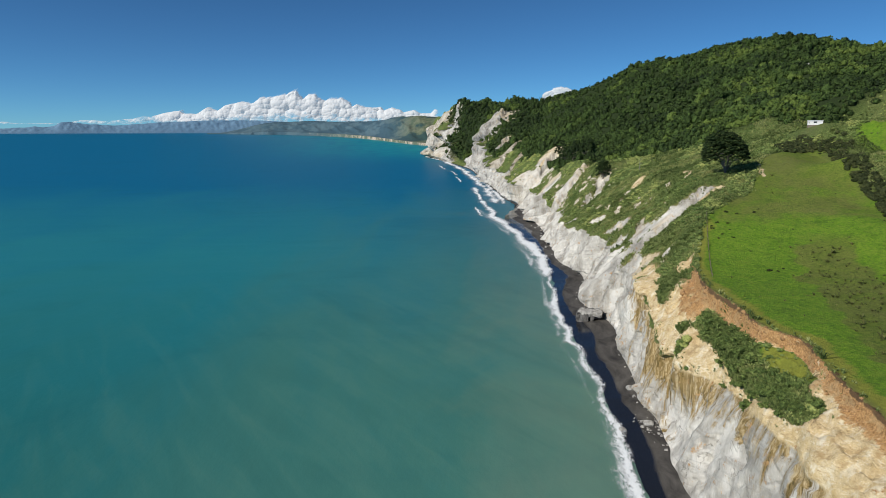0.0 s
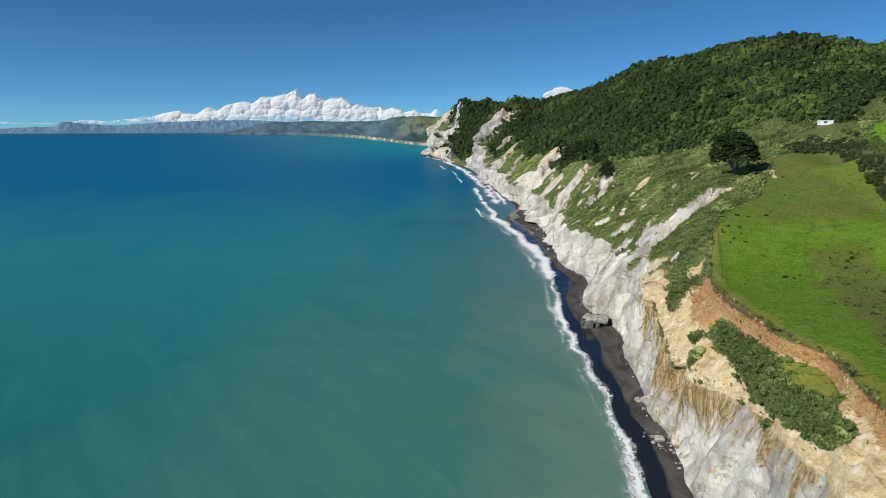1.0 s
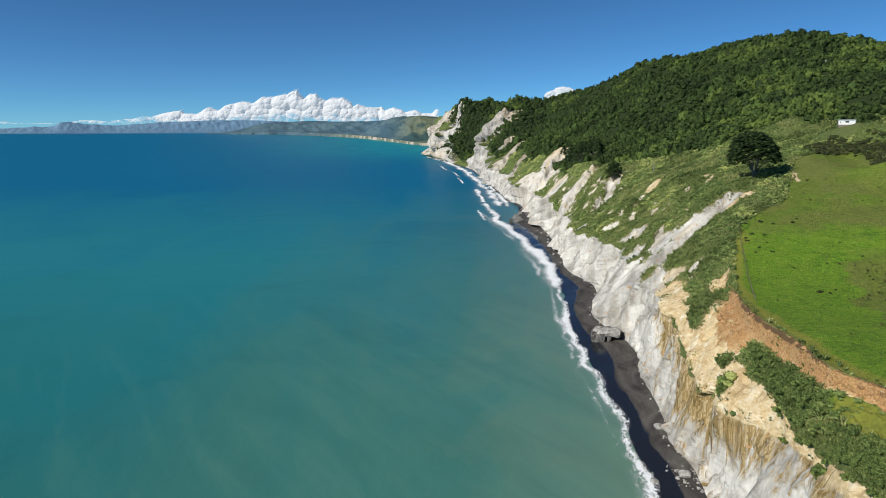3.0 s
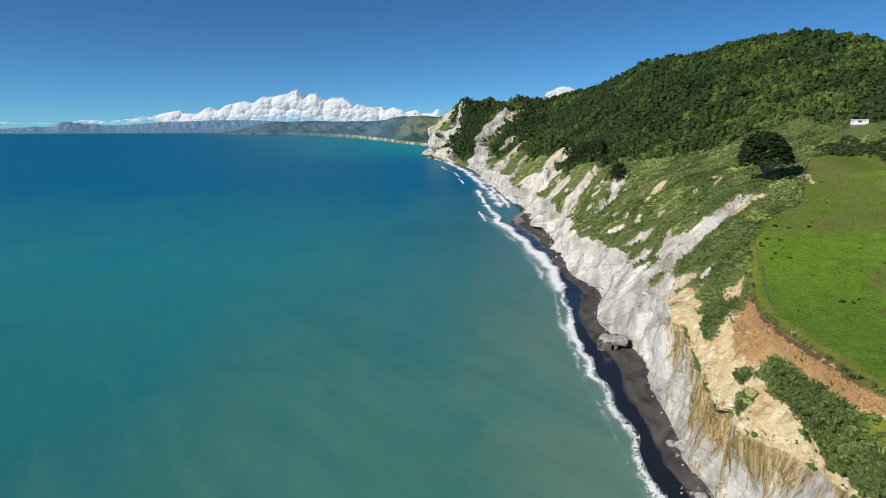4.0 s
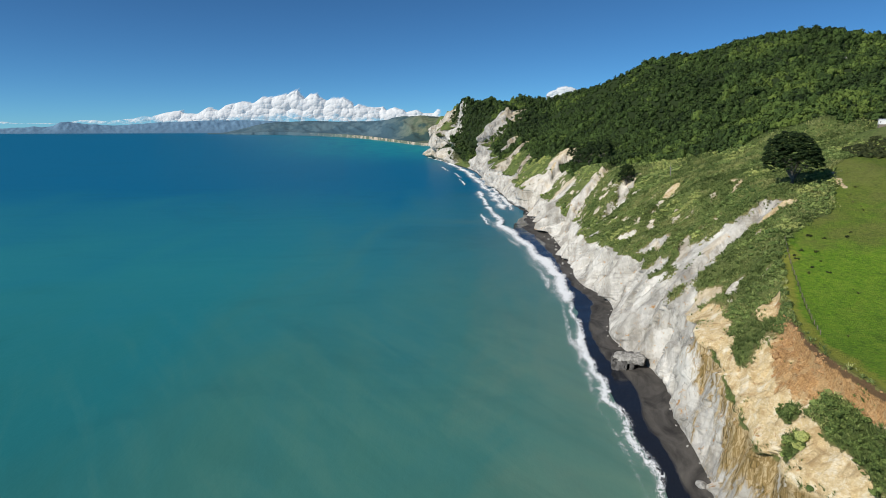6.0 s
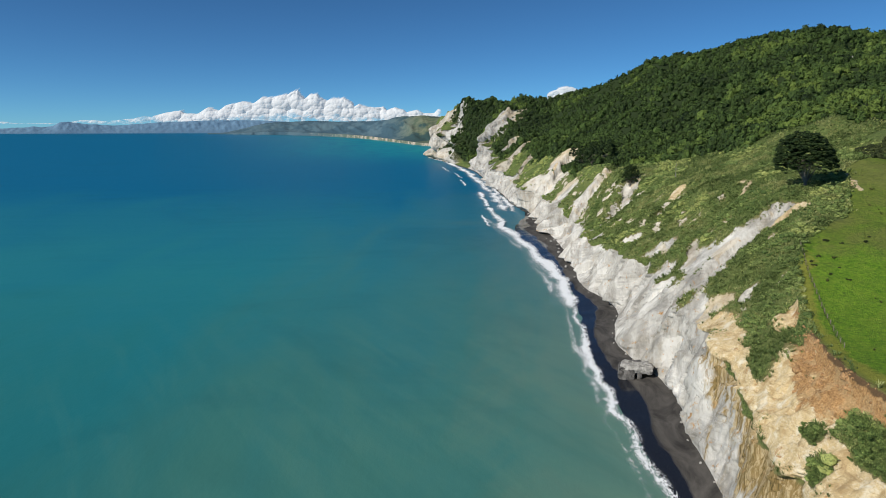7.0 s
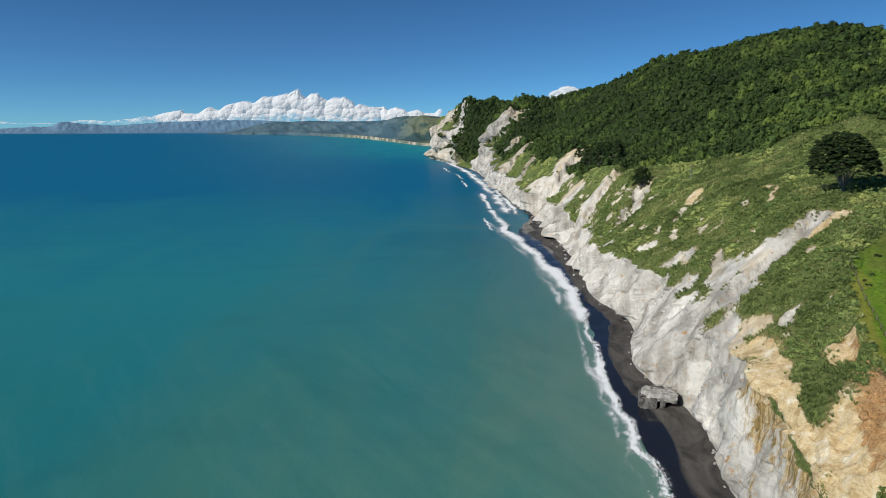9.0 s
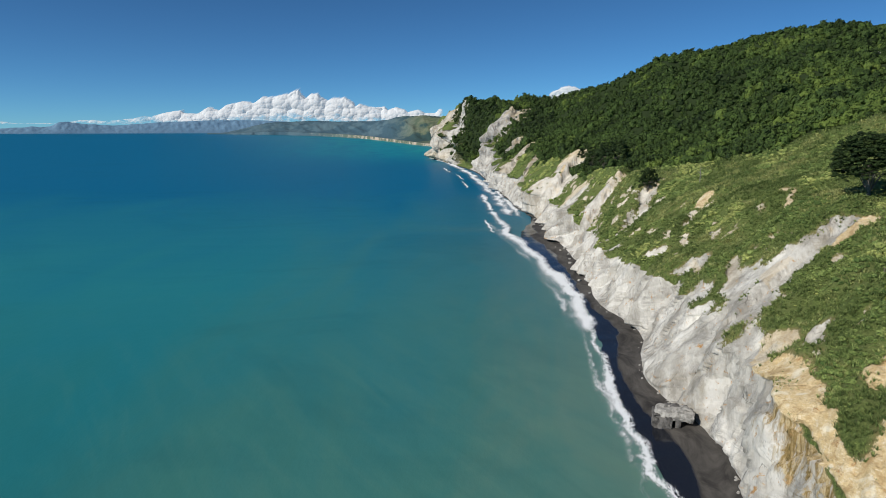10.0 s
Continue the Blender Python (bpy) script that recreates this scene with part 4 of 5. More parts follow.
def snag(x, y, height, seed):
    """A dead standing tree: a leaning trunk with a few broken limbs."""
    rng = np.random.default_rng(seed)
    vs, fs = [], []
    top = np.array((rng.uniform(-0.6, 0.6), rng.uniform(-0.6, 0.6), height))
    limb(vs, fs, (0, 0, -0.5), top, height * 0.028, height * 0.008)
    for k in range(7):
        q = top * rng.uniform(0.35, 0.95)
        a = k * 2.1
        limb(vs, fs, q, q + np.array((math.cos(a), math.sin(a), rng.uniform(0.3, 0.9))) * height * rng.uniform(0.1, 0.22), height * 0.010, height * 0.003, 4)
    ob = new("dead_tree", fast_mesh("dead_tree", np.concatenate(vs), np.concatenate(fs), DEAD, True))
    ob.location = (x, y, ground_at(x, y))
    return tagged(ob, "bleached dead tree standing in green scrub", "tree")


snag(133, 415, 9.0, 2)


RUSH_LEAF = leaf_material("rush_leaf", (0.060, 0.075, 0.020), (0.150, 0.160, 0.050), (0.24, 0.22, 0.08))
# rushes and rank tufts here and there in the pasture
p, r, c = chance_places(turf * (LY < 310) * (LY > 85) * (0.004 + 0.16 * rough_spot + 0.03 * smooth(0.15, 0.5, fbm(LX / 20, LY / 20, 0, 3, 99))), 51, 2200)
sizes = np.random.default_rng(52).lognormal(0, 0.4, len(p)) * 0.75
scatter("rushes", TUFTS, p, sizes, RUSH_LEAF, 53, (0.5, 0.9), "dark tufts of rushes and rank grass in the pasture", "grass")


# clods broken from the earth scarp, and tufts that have taken hold on the bare bench
CLOD = plain("clay_clod", (0.36, 0.215, 0.10), 0.95, 2.0, 0.4, 0.5)
v0, f0 = ico(1)
LUMPS = [(v0 * (1 + 0.45 * fbm(v0[:, 0] * 1.6 + k * 9, v0[:, 1] * 1.6, v0[:, 2] * 1.6, 2, 5))[:, None] * (0.5, 0.5, 0.4), f0) for k in range(5)]
p, r, c = chance_places(smooth(0.3, 0.9, soil) * smooth(2.0, 1.985, S) * smooth(86, 96, LY) * (0.15 + 2.2 * smooth(0.0, 0.35, fbm(LX / 5, LY / 5, 0, 3, 93))), 55, 900)
scatter("clods", LUMPS, p, np.random.default_rng(56).lognormal(0, 0.5, len(p)) * 0.42, CLOD, 57, (0.6, 1.2), "broken clods of orange clay below the pasture edge", "soil")
fringe = np.exp(-(((S - 1.02) / 0.035) ** 2)) * smooth(120, 135, LY) * smooth(238, 224, LY)
p, r, c = chance_places((bench * (0.012 + 0.9 * smooth(0.16, 0.42, fbm(LX / 4, LY / 6, 0, 3, 94))) + 0.9 * fringe * smooth(-0.1, 0.3, fbm(LX / 5, LY / 9, 0, 2, 95))) * smooth(86, 96, LY), 58, 1500)
scatter("bench_tufts", TUFTS, p, np.random.default_rng(59).lognormal(0, 0.40, len(p)) * 0.42, GRASS_LEAF, 60, (0.6, 1.1), "olive tufts of grass rooted in the bare sandy bench", "grass", 8.0, 1.0)


# ---- shrubs that stand by themselves ----
SHRUB_LEAF = leaf_material("shrub_leaf", (0.046, 0.080, 0.020), (0.205, 0.280, 0.075), (0.33, 0.37, 0.12), 3.0)
HEDGE_LEAF = leaf_material("gorse_leaf", (0.020, 0.030, 0.010), (0.065, 0.080, 0.026), (0.10, 0.11, 0.035))


def shrub_mesh(seed, leaf, lobes=11):
    """A shrub of many uneven lobes with narrow upright leaves, one unit wide."""
    rng = np.random.default_rng(seed)
    vs, fs, ts, n = [], [], [], 0
    for k in range(lobes):
        v, f = clump(rng, 64, 0.28, 1, rng.uniform(0.8, 1.25), False, 0.66, 0.9)
        s = rng.uniform(0.26, 0.46)
        a, reach = rng.uniform(0, 6.28), 0.40 * math.sqrt(rng.random())
        o = np.array((math.cos(a) * reach, math.sin(a) * reach, rng.uniform(0, 0.30) * (1 - reach)))
        vs.append(v * s + o), fs.append(f + n), ts.append(np.full(len(v), rng.uniform(0, 0.84)))
        n += len(v)
    return fast_mesh("foliage", np.concatenate(vs), np.concatenate(fs), leaf, False, tint=np.concatenate(ts))


BENCH_SHRUBS = [shrub_mesh(60 + k, SHRUB_LEAF) for k in range(6)]
HEDGE_SHRUBS = [shrub_mesh(70 + k, HEDGE_LEAF, 8) for k in range(3)]


def shrub(me, x, y, width, label, group, rng):
    ob = new("shrub", me)
    ob.location = (x, y, ground_at(x, y) - 0.25)
    ob.rotation_euler = (0, 0, rng.uniform(0, 6.28))
    ob.scale = (width, width, width * rng.uniform(0.65, 0.9))
    return tagged(ob, label, "shrub", group)


rngs = random.Random(8)
for y0, x0, y1, x1, half in BUSHY:
    for _ in range(int(4 + 3.4 * abs(y1 - y0))):
        t, o = rngs.random(), rngs.gauss(0, 0.46) * half
        shrub(rngs.choice(BENCH_SHRUBS), x0 + (x1 - x0) * t + o, y0 + (y1 - y0) * t + rngs.uniform(-2.5, 2.5), (1.1 + 3.1 * rngs.random() ** 1.5) * min(1.0, 0.45 + 0.18 * half),
              "dense green coastal shrub with narrow upright leaves on the sandy bench", "bench shrubs", rngs)
# the rough hedge between the fields and the thicket at the head of the pasture
rng1 = np.random.default_rng(77)
GORSE = [clump(rng1, 60, 0.24, 1, rng1.uniform(0.7, 1.0), True, 0.78, 0.25) for _ in range(5)]
y = rng1.uniform(205, 310, 600)
x = spline(HEDGE, y, 1) + rng1.uniform(-4, 3.5, 600) + np.where((y > 280) & (y < 300), rng1.uniform(0, 5, 600), 0)
y2 = rng1.uniform(300, 319, 190)
x2 = rng1.uniform(167, 182, 190) + 0.2 * (y2 - 302)
p = np.column_stack([np.concatenate([x, x2]), np.concatenate([y, y2])])
p = np.column_stack([p, [ground_at(a, b) - 0.3 for a, b in p]])
scatter("hedge", GORSE, p, rng1.uniform(1.4, 3.4, len(p)), HEDGE_LEAF, 78, (0.7, 1.0), "rough hedge of dark olive gorse between two fields", "hedge")


for x, y, w in ((96.8, 216.4, 2.2), (98.6, 212, 1.8), (100.3, 207.6, 2.0), (100.2, 221, 2.4), (97.5, 219, 2.0), (102, 214, 1.4), (99, 180, 2.6), (101, 179, 2.0), (103.5, 181, 1.6), (116, 226, 2.4), (119, 229, 1.8), (110, 227, 2.2), (107, 229, 2.8)):
    shrub(rngs.choice(HEDGE_SHRUBS), x, y, 0.75 * w, "low dark shrub in the open pasture", "pasture shrubs", rngs)


# ---- house ----
WHITE = plain("white_weatherboard", (0.78, 0.78, 0.76), 0.6, 2.0, 0.06, 0.05)
ROOFING = plain("pale_iron_roof", (0.62, 0.64, 0.66), 0.45, 2.0, 0.1, 0.05)
DARK_GLASS = plain("dark_glass", (0.03, 0.035, 0.04), 0.1, 2.0, 0.1, 0.0)
WOOD = plain("weathered_wood", (0.20, 0.17, 0.13), 0.9, 5.0)


def box(name, lo, hi, material, bevel=0.0):
    bm = bmesh.new()
    bmesh.ops.create_cube(bm, size=1.0)
    for v in bm.verts:
        v.co = [lo[k] + (hi[k] - lo[k]) * (v.co[k] + 0.5) for k in range(3)]
    if bevel:
        bmesh.ops.bevel(bm, geom=list(bm.edges), offset=bevel, segments=2, affect="EDGES", profile=0.6)
    me = bpy.data.meshes.new(name)
    bm.to_mesh(me)
    bm.free()
    me.materials.append(material)
    return me


def house():
    base = new("house")
    base.location = (199, 333, ground_at(199, 333) + 1.1)
    base.rotation_euler = (0, 0, radians(-24))
    base.scale = (0.8, 0.8, 0.85)
    part("foundation", box("foundation", (-4.2, -1.9, -1.8), (4.2, 1.9, 0.0), WOOD), base, "dark timber base boards")
    part("wall", box("wall", (-4.3, -2.0, 0), (4.3, 2.0, 2.4), WHITE, 0.04), base, "white weatherboard walls")
    bm = bmesh.new()
    for x in (-4.6, 4.6):
        for y, z in ((-2.3, 2.38), (0, 2.75), (2.3, 2.38), (2.3, 2.5), (0, 2.9), (-2.3, 2.5)):
            bm.verts.new((x, y, z))
    bm.verts.ensure_lookup_table()
    for k in range(6):
        bm.faces.new([bm.verts[i] for i in (k, (k + 1) % 6, 6 + (k + 1) % 6, 6 + k)])
    bm.faces.new([bm.verts[i] for i in range(5, -1, -1)]), bm.faces.new([bm.verts[i] for i in range(6, 12)])
    bmesh.ops.recalc_face_normals(bm, faces=list(bm.faces))
    me = bpy.data.meshes.new("roof")
    bm.to_mesh(me), bm.free()
    me.materials.append(ROOFING)
    part("roof", me, base, "low grey iron roof")
    for x0, x1, z0, z1 in ((-3.9, -3.4, 0.7, 1.9), (-1.1, 1.0, 1.1, 2.25)):
        w = part("window", box("window", (x0, -2.06, z0), (x1, -1.98, z1), WHITE), base)
        part("pane", box("pane", (x0 + 0.1, -2.08, z0 + 0.1), (x1 - 0.1, -2.065, z1 - 0.1), DARK_GLASS), w, "dark glass pane")
    tagged(base, "small white weatherboard house with low roof below the bush", "house")


house()


# ---- fence along the pasture ----
def fence_x(y):
    return max(84 + (y - 187) * 0.372, float(spline(RIM, np.array(y), 1)) + 2.4 if y < 190 else 0)


def fence():
    base = new("fence")
    stops = []
    y = 176.0
    while y < 228:
        x = fence_x(y)
        stops.append((x, y, ground_at(x, y)))
        y += 3.0
    post_me = box("post", (-0.06, -0.06, -0.5), (0.06, 0.06, 1.15), WOOD, 0.015)
    for s in stops:
        part("post", post_me, base).location = s
    for h in (0.35, 0.7, 1.05):
        vs, fs = [], []
        for a, b in zip(stops, stops[1:]):
            limb(vs, fs, (a[0], a[1], a[2] + h), (b[0], b[1], b[2] + h), 0.012, 0.012, 4)
        part("wire", fast_mesh("wire", np.concatenate(vs), np.concatenate(fs), WOOD), base)
    tagged(base, "post and wire farm fence along the pasture edge", "fence")


fence()
p = np.array([(fence_x(y) + rngs.gauss(0, 0.15), y) for y in np.linspace(178, 227, 210)])
p = np.column_stack([p, [ground_at(x, y) for x, y in p]])
scatter("rank_grass", TUFTS, p, np.random.default_rng(64).uniform(0.12, 0.32, len(p)), HEDGE_LEAF, 65, (0.6, 1.0), "dark rank grass grown along the foot of the fence", "grass")


# ---- rocks on the beach ----
ROCK = plain("beach_rock", (0.31, 0.30, 0.275), 0.9, 1.1, 0.45, 0.6)


WET_ROCK = plain("wet_rock", (0.11, 0.105, 0.098), 0.7, 1.1, 0.45, 0.6)


def rock_mesh(name, seed, level=3, squarish=0.62):
    v, f = ico(level)
    cube = v / np.max(np.abs(v), axis=1, keepdims=True)
    v = v * (1 - squarish) + cube * squarish * 0.8
    v = v * (1 + 0.28 * fbm(v[:, 0] * 1.3 + seed, v[:, 1] * 1.3, v[:, 2] * 1.3, 4, seed))[:, None]
    return fast_mesh(name, v * 0.5, f, ROCK, False)


ROCKS = [rock_mesh("rock", 80 + k, 2) for k in range(5)]


def beach_height(x, y):
    i = int(np.clip(np.searchsorted(ALONG, y), 1, N_ROWS - 1))
    return float(np.interp(-x, -bx[i], bz[i]))


def lay_rock(x, y, w, label, group):
    ob = new("rock", rngs.choice(ROCKS))
    ob.location = (x, y, beach_height(x, y) + 0.12 * w)
    ob.rotation_euler = (rngs.uniform(-0.4, 0.4), rngs.uniform(-0.4, 0.4), rngs.uniform(0, 6.28))
    ob.scale = (w * rngs.uniform(0.8, 1.5), w, w * rngs.uniform(0.55, 0.9))
    tagged(ob, label, "rock", group)


for _ in range(44):
    x, y = 52.5 + rngs.random() * 7.0, 153 + rngs.gauss(0, 4.0)
    lay_rock(min(x, float(np.interp(y, ALONG, foot_x)) - 0.3), y, 0.22 + 0.75 * rngs.random() ** 3, "pale fallen boulder on the black sand", "fallen rocks")
lay_rock(55.8, 153, 2.4, "large pale fallen block on the black sand", "fallen rocks")
lay_rock(48.5, 152, 2.0, "flat wet boulder at the water's edge", "fallen rocks")
lay_rock(57.6, 176, 2.6, "upright pale block leaning on the cliff foot", "fallen rocks")
for _ in range(26):
    y = rngs.uniform(385, 640)
    lay_rock(float(np.interp(y, ALONG, foot_x)) - rngs.uniform(0.5, 6.0) * (0.3 + rngs.random()), y, rngs.uniform(0.8, 2.4), "low pale rock ledge at the cliff foot", "ledge rocks")


for _ in range(70):
    y = rngs.uniform(138, 430)
    lay_rock(float(np.interp(y, ALONG, foot_x)) - rngs.uniform(-0.2, 1.2), y, rngs.uniform(0.3, 0.9), "pale rubble fallen at the cliff foot", "foot rubble")


pale = new("rock", rock_mesh("rock", 97, 3))
pale.location = (371, 643, ground_at(371, 643) + 3.5)
pale.scale = (4.5, 3, 6)
tagged(pale, "pale rock face among the bush on the hill", "rock")


def outcrop():
    """A low arm of rock reaching over the beach, with two dark clefts under its landward end."""
    def lump(name, lo, hi, seed, cuts=6, rough=0.5):
        bm = bmesh.new()
        bmesh.ops.create_cube(bm, size=1.0)
        bmesh.ops.subdivide_edges(bm, edges=list(bm.edges), cuts=cuts, use_grid_fill=True)
        for q in bm.verts:
            d = Vector(q.co)
            d = d * 0.62 + d.normalized() * 0.62 * 0.38
            q.co = [lo[k] + (hi[k] - lo[k]) * (d[k] + 0.5) for k in range(3)]
            q.co += noise.noise_vector(q.co * 0.5 + Vector((seed, 0, 0))) * rough + noise.noise_vector(q.co * 1.6) * rough * 0.35
        me = bpy.data.meshes.new(name)
        bm.to_mesh(me), bm.free()
        me.materials.append(ROCK if name == "roof" else WET_ROCK)
        return me
    base = new("rock_arch")
    base.location = (60.4, 246.5, 0.5)
    base.rotation_euler = (0, 0, radians(-16))
    base.scale = (0.76, 0.9, 0.98)
    part("nose", lump("nose", (-5.2, -2.4, -1.6), (1.3, 3.8, 4.2), 3, 8, 0.9), base, "rounded grey seaward end")
    part("pillar", lump("pillar", (2.1, -1.9, -1.4), (4.2, 2.6, 4.2), 9, 5, 0.35), base)
    part("roof", lump("roof", (-4.4, -2.0, 2.7), (8.5, 4.6, 4.9), 14, 8, 0.7), base, "pale weathered top slab")
    part("back", lump("back", (-1.6, 2.0, -1.4), (9.0, 6.6, 4.6), 19), base)
    tagged(base, "low grey rock arm with dark sea caves at the cliff foot", "rock")


outcrop()


# ---- surf ----
def foam_material():
    m = Nodes("foam", 0.7)
    cover = m.attr("cover")
    fine = m.noise(3.0, 4, 0.7)
    soft = m.noise(0.5, 5, 0.65, m.place(1, 0.7, 1), 1.0)
    curl = m.math("ABSOLUTE", m.math("SUBTRACT", m.noise(0.42, 3, 0.5, m.place(1.3, 0.6, 1), 1.6), 0.5))
    wisp = m.math("ABSOLUTE", m.math("SUBTRACT", m.noise(1.0, 3, 0.5, m.place(1.2, 0.6, 1), 1.2), 0.5))
    lace = m.math("MAXIMUM", m.ramp(curl, 0.0, 0.085, 1, 0), m.ramp(wisp, 0.0, 0.08, 0.9, 0))
    m.base(m.mix(m.ramp(fine, 0.3, 0.7), (0.66, 0.70, 0.72), (0.88, 0.89, 0.89)))
    v = m.math("ADD", m.math("ADD", cover, m.math("MULTIPLY", lace, 0.62)), m.ramp(soft, 0.25, 0.75, -0.30, 0.22))
    v = m.math("ADD", v, m.ramp(fine, 0.2, 0.8, -0.05, 0.05))
    m.put(m.bsdf.inputs["Alpha"], m.math("MULTIPLY", m.ramp(v, 0.62, 0.98), m.ramp(cover, 0.10, 0.30)))
    m.bump(fine, 0.6, 0.3)
    return m.mat


FOAM = foam_material()


def foam(y0, y1, offset, width, strength, seed, label, rows=None):
    """A band of broken water along the shore, lying just above the sea."""
    n = rows or int((y1 - y0) / (0.9 if y1 < 700 else 2.5))
    ys = np.linspace(y0, y1, n)
    t = np.linspace(-1, 1, 25)
    w = width * (1 + 0.45 * fbm(ys / 21, seed * 1.7, octaves=3, seed=seed))[:, None]
    mid = spline(SURF, ys, 1) + offset + 2.6 * fbm(ys / 26, seed * 0.7, octaves=2, seed=seed + 1) + 1.3 * fbm(ys / 7, seed * 0.3, octaves=3, seed=seed + 2)
    X = mid[:, None] + w * t[None, :]
    Y = np.repeat(ys[:, None], 25, 1)
    Z = 0.16 + 0.22 * np.clip(1 - t[None, :] ** 2, 0, 1) * np.clip(0.4 + fbm(X / 4, Y / 6, 0, 3, seed + 3), 0, 1.2)
    Z = np.maximum(Z, 0.16 + 0.14 * np.clip(X - mid[:, None], 0, None))
    ends = smooth(0, 0.12, (ys - y0) / (y1 - y0)) * smooth(1.0, 0.88, (ys - y0) / (y1 - y0))
    shape = 1.15 * np.exp(-(((t - 0.45) / 0.26) ** 2)) + np.where(t < 0.45, 0.56 * np.clip((1 + t) / 1.45, 0, 1), 0)
    shape = shape * smooth(1.0, 0.9, t)
    cover = strength * shape[None, :] * ends[:, None] * (0.75 + 0.5 * fbm(ys / 30, 0.9, octaves=2, seed=seed + 4))[:, None]
    me = fast_mesh("foam", np.stack([X, Y, Z], -1).reshape(-1, 3), grid_faces(n, 25), FOAM, True, cover=cover)
    return tagged(new("foam", me), label, "surf", "surf", kind="stuff")


foam(40, 348, -0.4, 5.4, 0.82, 3, "white lace of a small wave running up the black sand")
foam(60, 360, -4.6, 5.5, 0.30, 21, "thin lace of foam left behind by the last wave")
foam(316, 560, -4.0, 10.5, 1.0, 5, "broad white surf below the cliffs")
foam(330, 640, -11.0, 8.0, 0.30, 22, "scattered foam streaks off the beach")
foam(520, 700, -3.0, 9.5, 0.98, 6, "breaking wave and foam")
foam(690, 860, -3.0, 8.0, 0.95, 23, "breaking wave and foam")
foam(640, 1120, 9.0, 15.0, 0.66, 7, "pale wash of spent waves at the cliff foot")
foam(640, 1100, 20.0, 9.0, 0.72, 24, "pale wash of spent waves at the cliff foot")
foam(860, 1180, 8.0, 13.0, 0.72, 25, "broken surf off the rocks")
foam(1080, 1850, 12.0, 15.0, 0.92, 9, "thin surf along the far headland")
foam(560, 640, -12.0, 4.0, 0.8, 11, "separate breaker off the beach")
foam(930, 1050, -14.0, 4.0, 0.95, 14, "separate breaker off the rocks")
foam(1080, 1200, -10.0, 4.5, 0.95, 17, "separate breaker off the rocks")
foam(1240, 1380, -18.0, 5.0, 0.9, 15, "separate breaker off the rocks")
foam(1680, 1820, -16.0, 7.0, 0.95, 16, "separate breaker off the headland")


# ---- far coast and clouds ----
def far_level(d):
    return 56.0 * float(smooth(0, 1, np.array((d - 1300) / 3600))) ** 1.2 if d > 1300 else 0.0


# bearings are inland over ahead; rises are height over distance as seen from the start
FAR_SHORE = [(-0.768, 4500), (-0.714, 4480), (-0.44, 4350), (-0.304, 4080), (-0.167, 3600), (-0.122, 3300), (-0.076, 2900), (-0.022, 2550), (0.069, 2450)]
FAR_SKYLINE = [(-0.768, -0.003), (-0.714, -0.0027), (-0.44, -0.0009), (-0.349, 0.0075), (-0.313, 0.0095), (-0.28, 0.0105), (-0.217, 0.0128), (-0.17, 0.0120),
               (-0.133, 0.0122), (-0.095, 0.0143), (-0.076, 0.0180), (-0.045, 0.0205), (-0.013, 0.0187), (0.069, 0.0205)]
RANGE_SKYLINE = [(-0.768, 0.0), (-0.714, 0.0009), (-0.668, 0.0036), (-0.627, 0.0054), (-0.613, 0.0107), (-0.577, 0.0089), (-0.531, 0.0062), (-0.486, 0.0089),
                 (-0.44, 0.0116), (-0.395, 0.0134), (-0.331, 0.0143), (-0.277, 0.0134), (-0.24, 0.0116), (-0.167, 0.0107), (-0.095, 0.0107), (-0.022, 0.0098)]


def far_material():
    m = Nodes("far_farmland", 1.0)
    woods = m.ramp(m.noise(0.009, 6, 0.6, m.place(1.0, 0.5, 2.0)), 0.46, 0.56)
    n = m.noise(0.03, 7, 0.7)
    c = m.mix(m.ramp(n, 0.38, 0.62), (0.075, 0.105, 0.058), (0.150, 0.162, 0.100))
    c = m.mix(woods, c, (0.028, 0.060, 0.055))
    # further round the bay, blue haze of distance is put into the colour
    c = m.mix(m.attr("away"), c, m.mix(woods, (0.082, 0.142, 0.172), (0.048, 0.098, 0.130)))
    pale = m.mix(m.ramp(m.noise(0.016, 6, 0.75), 0.40, 0.50), (0.46, 0.39, 0.31), (0.11, 0.14, 0.10))
    m.base(m.mix(m.attr("bluff"), c, pale))
    return m.mat


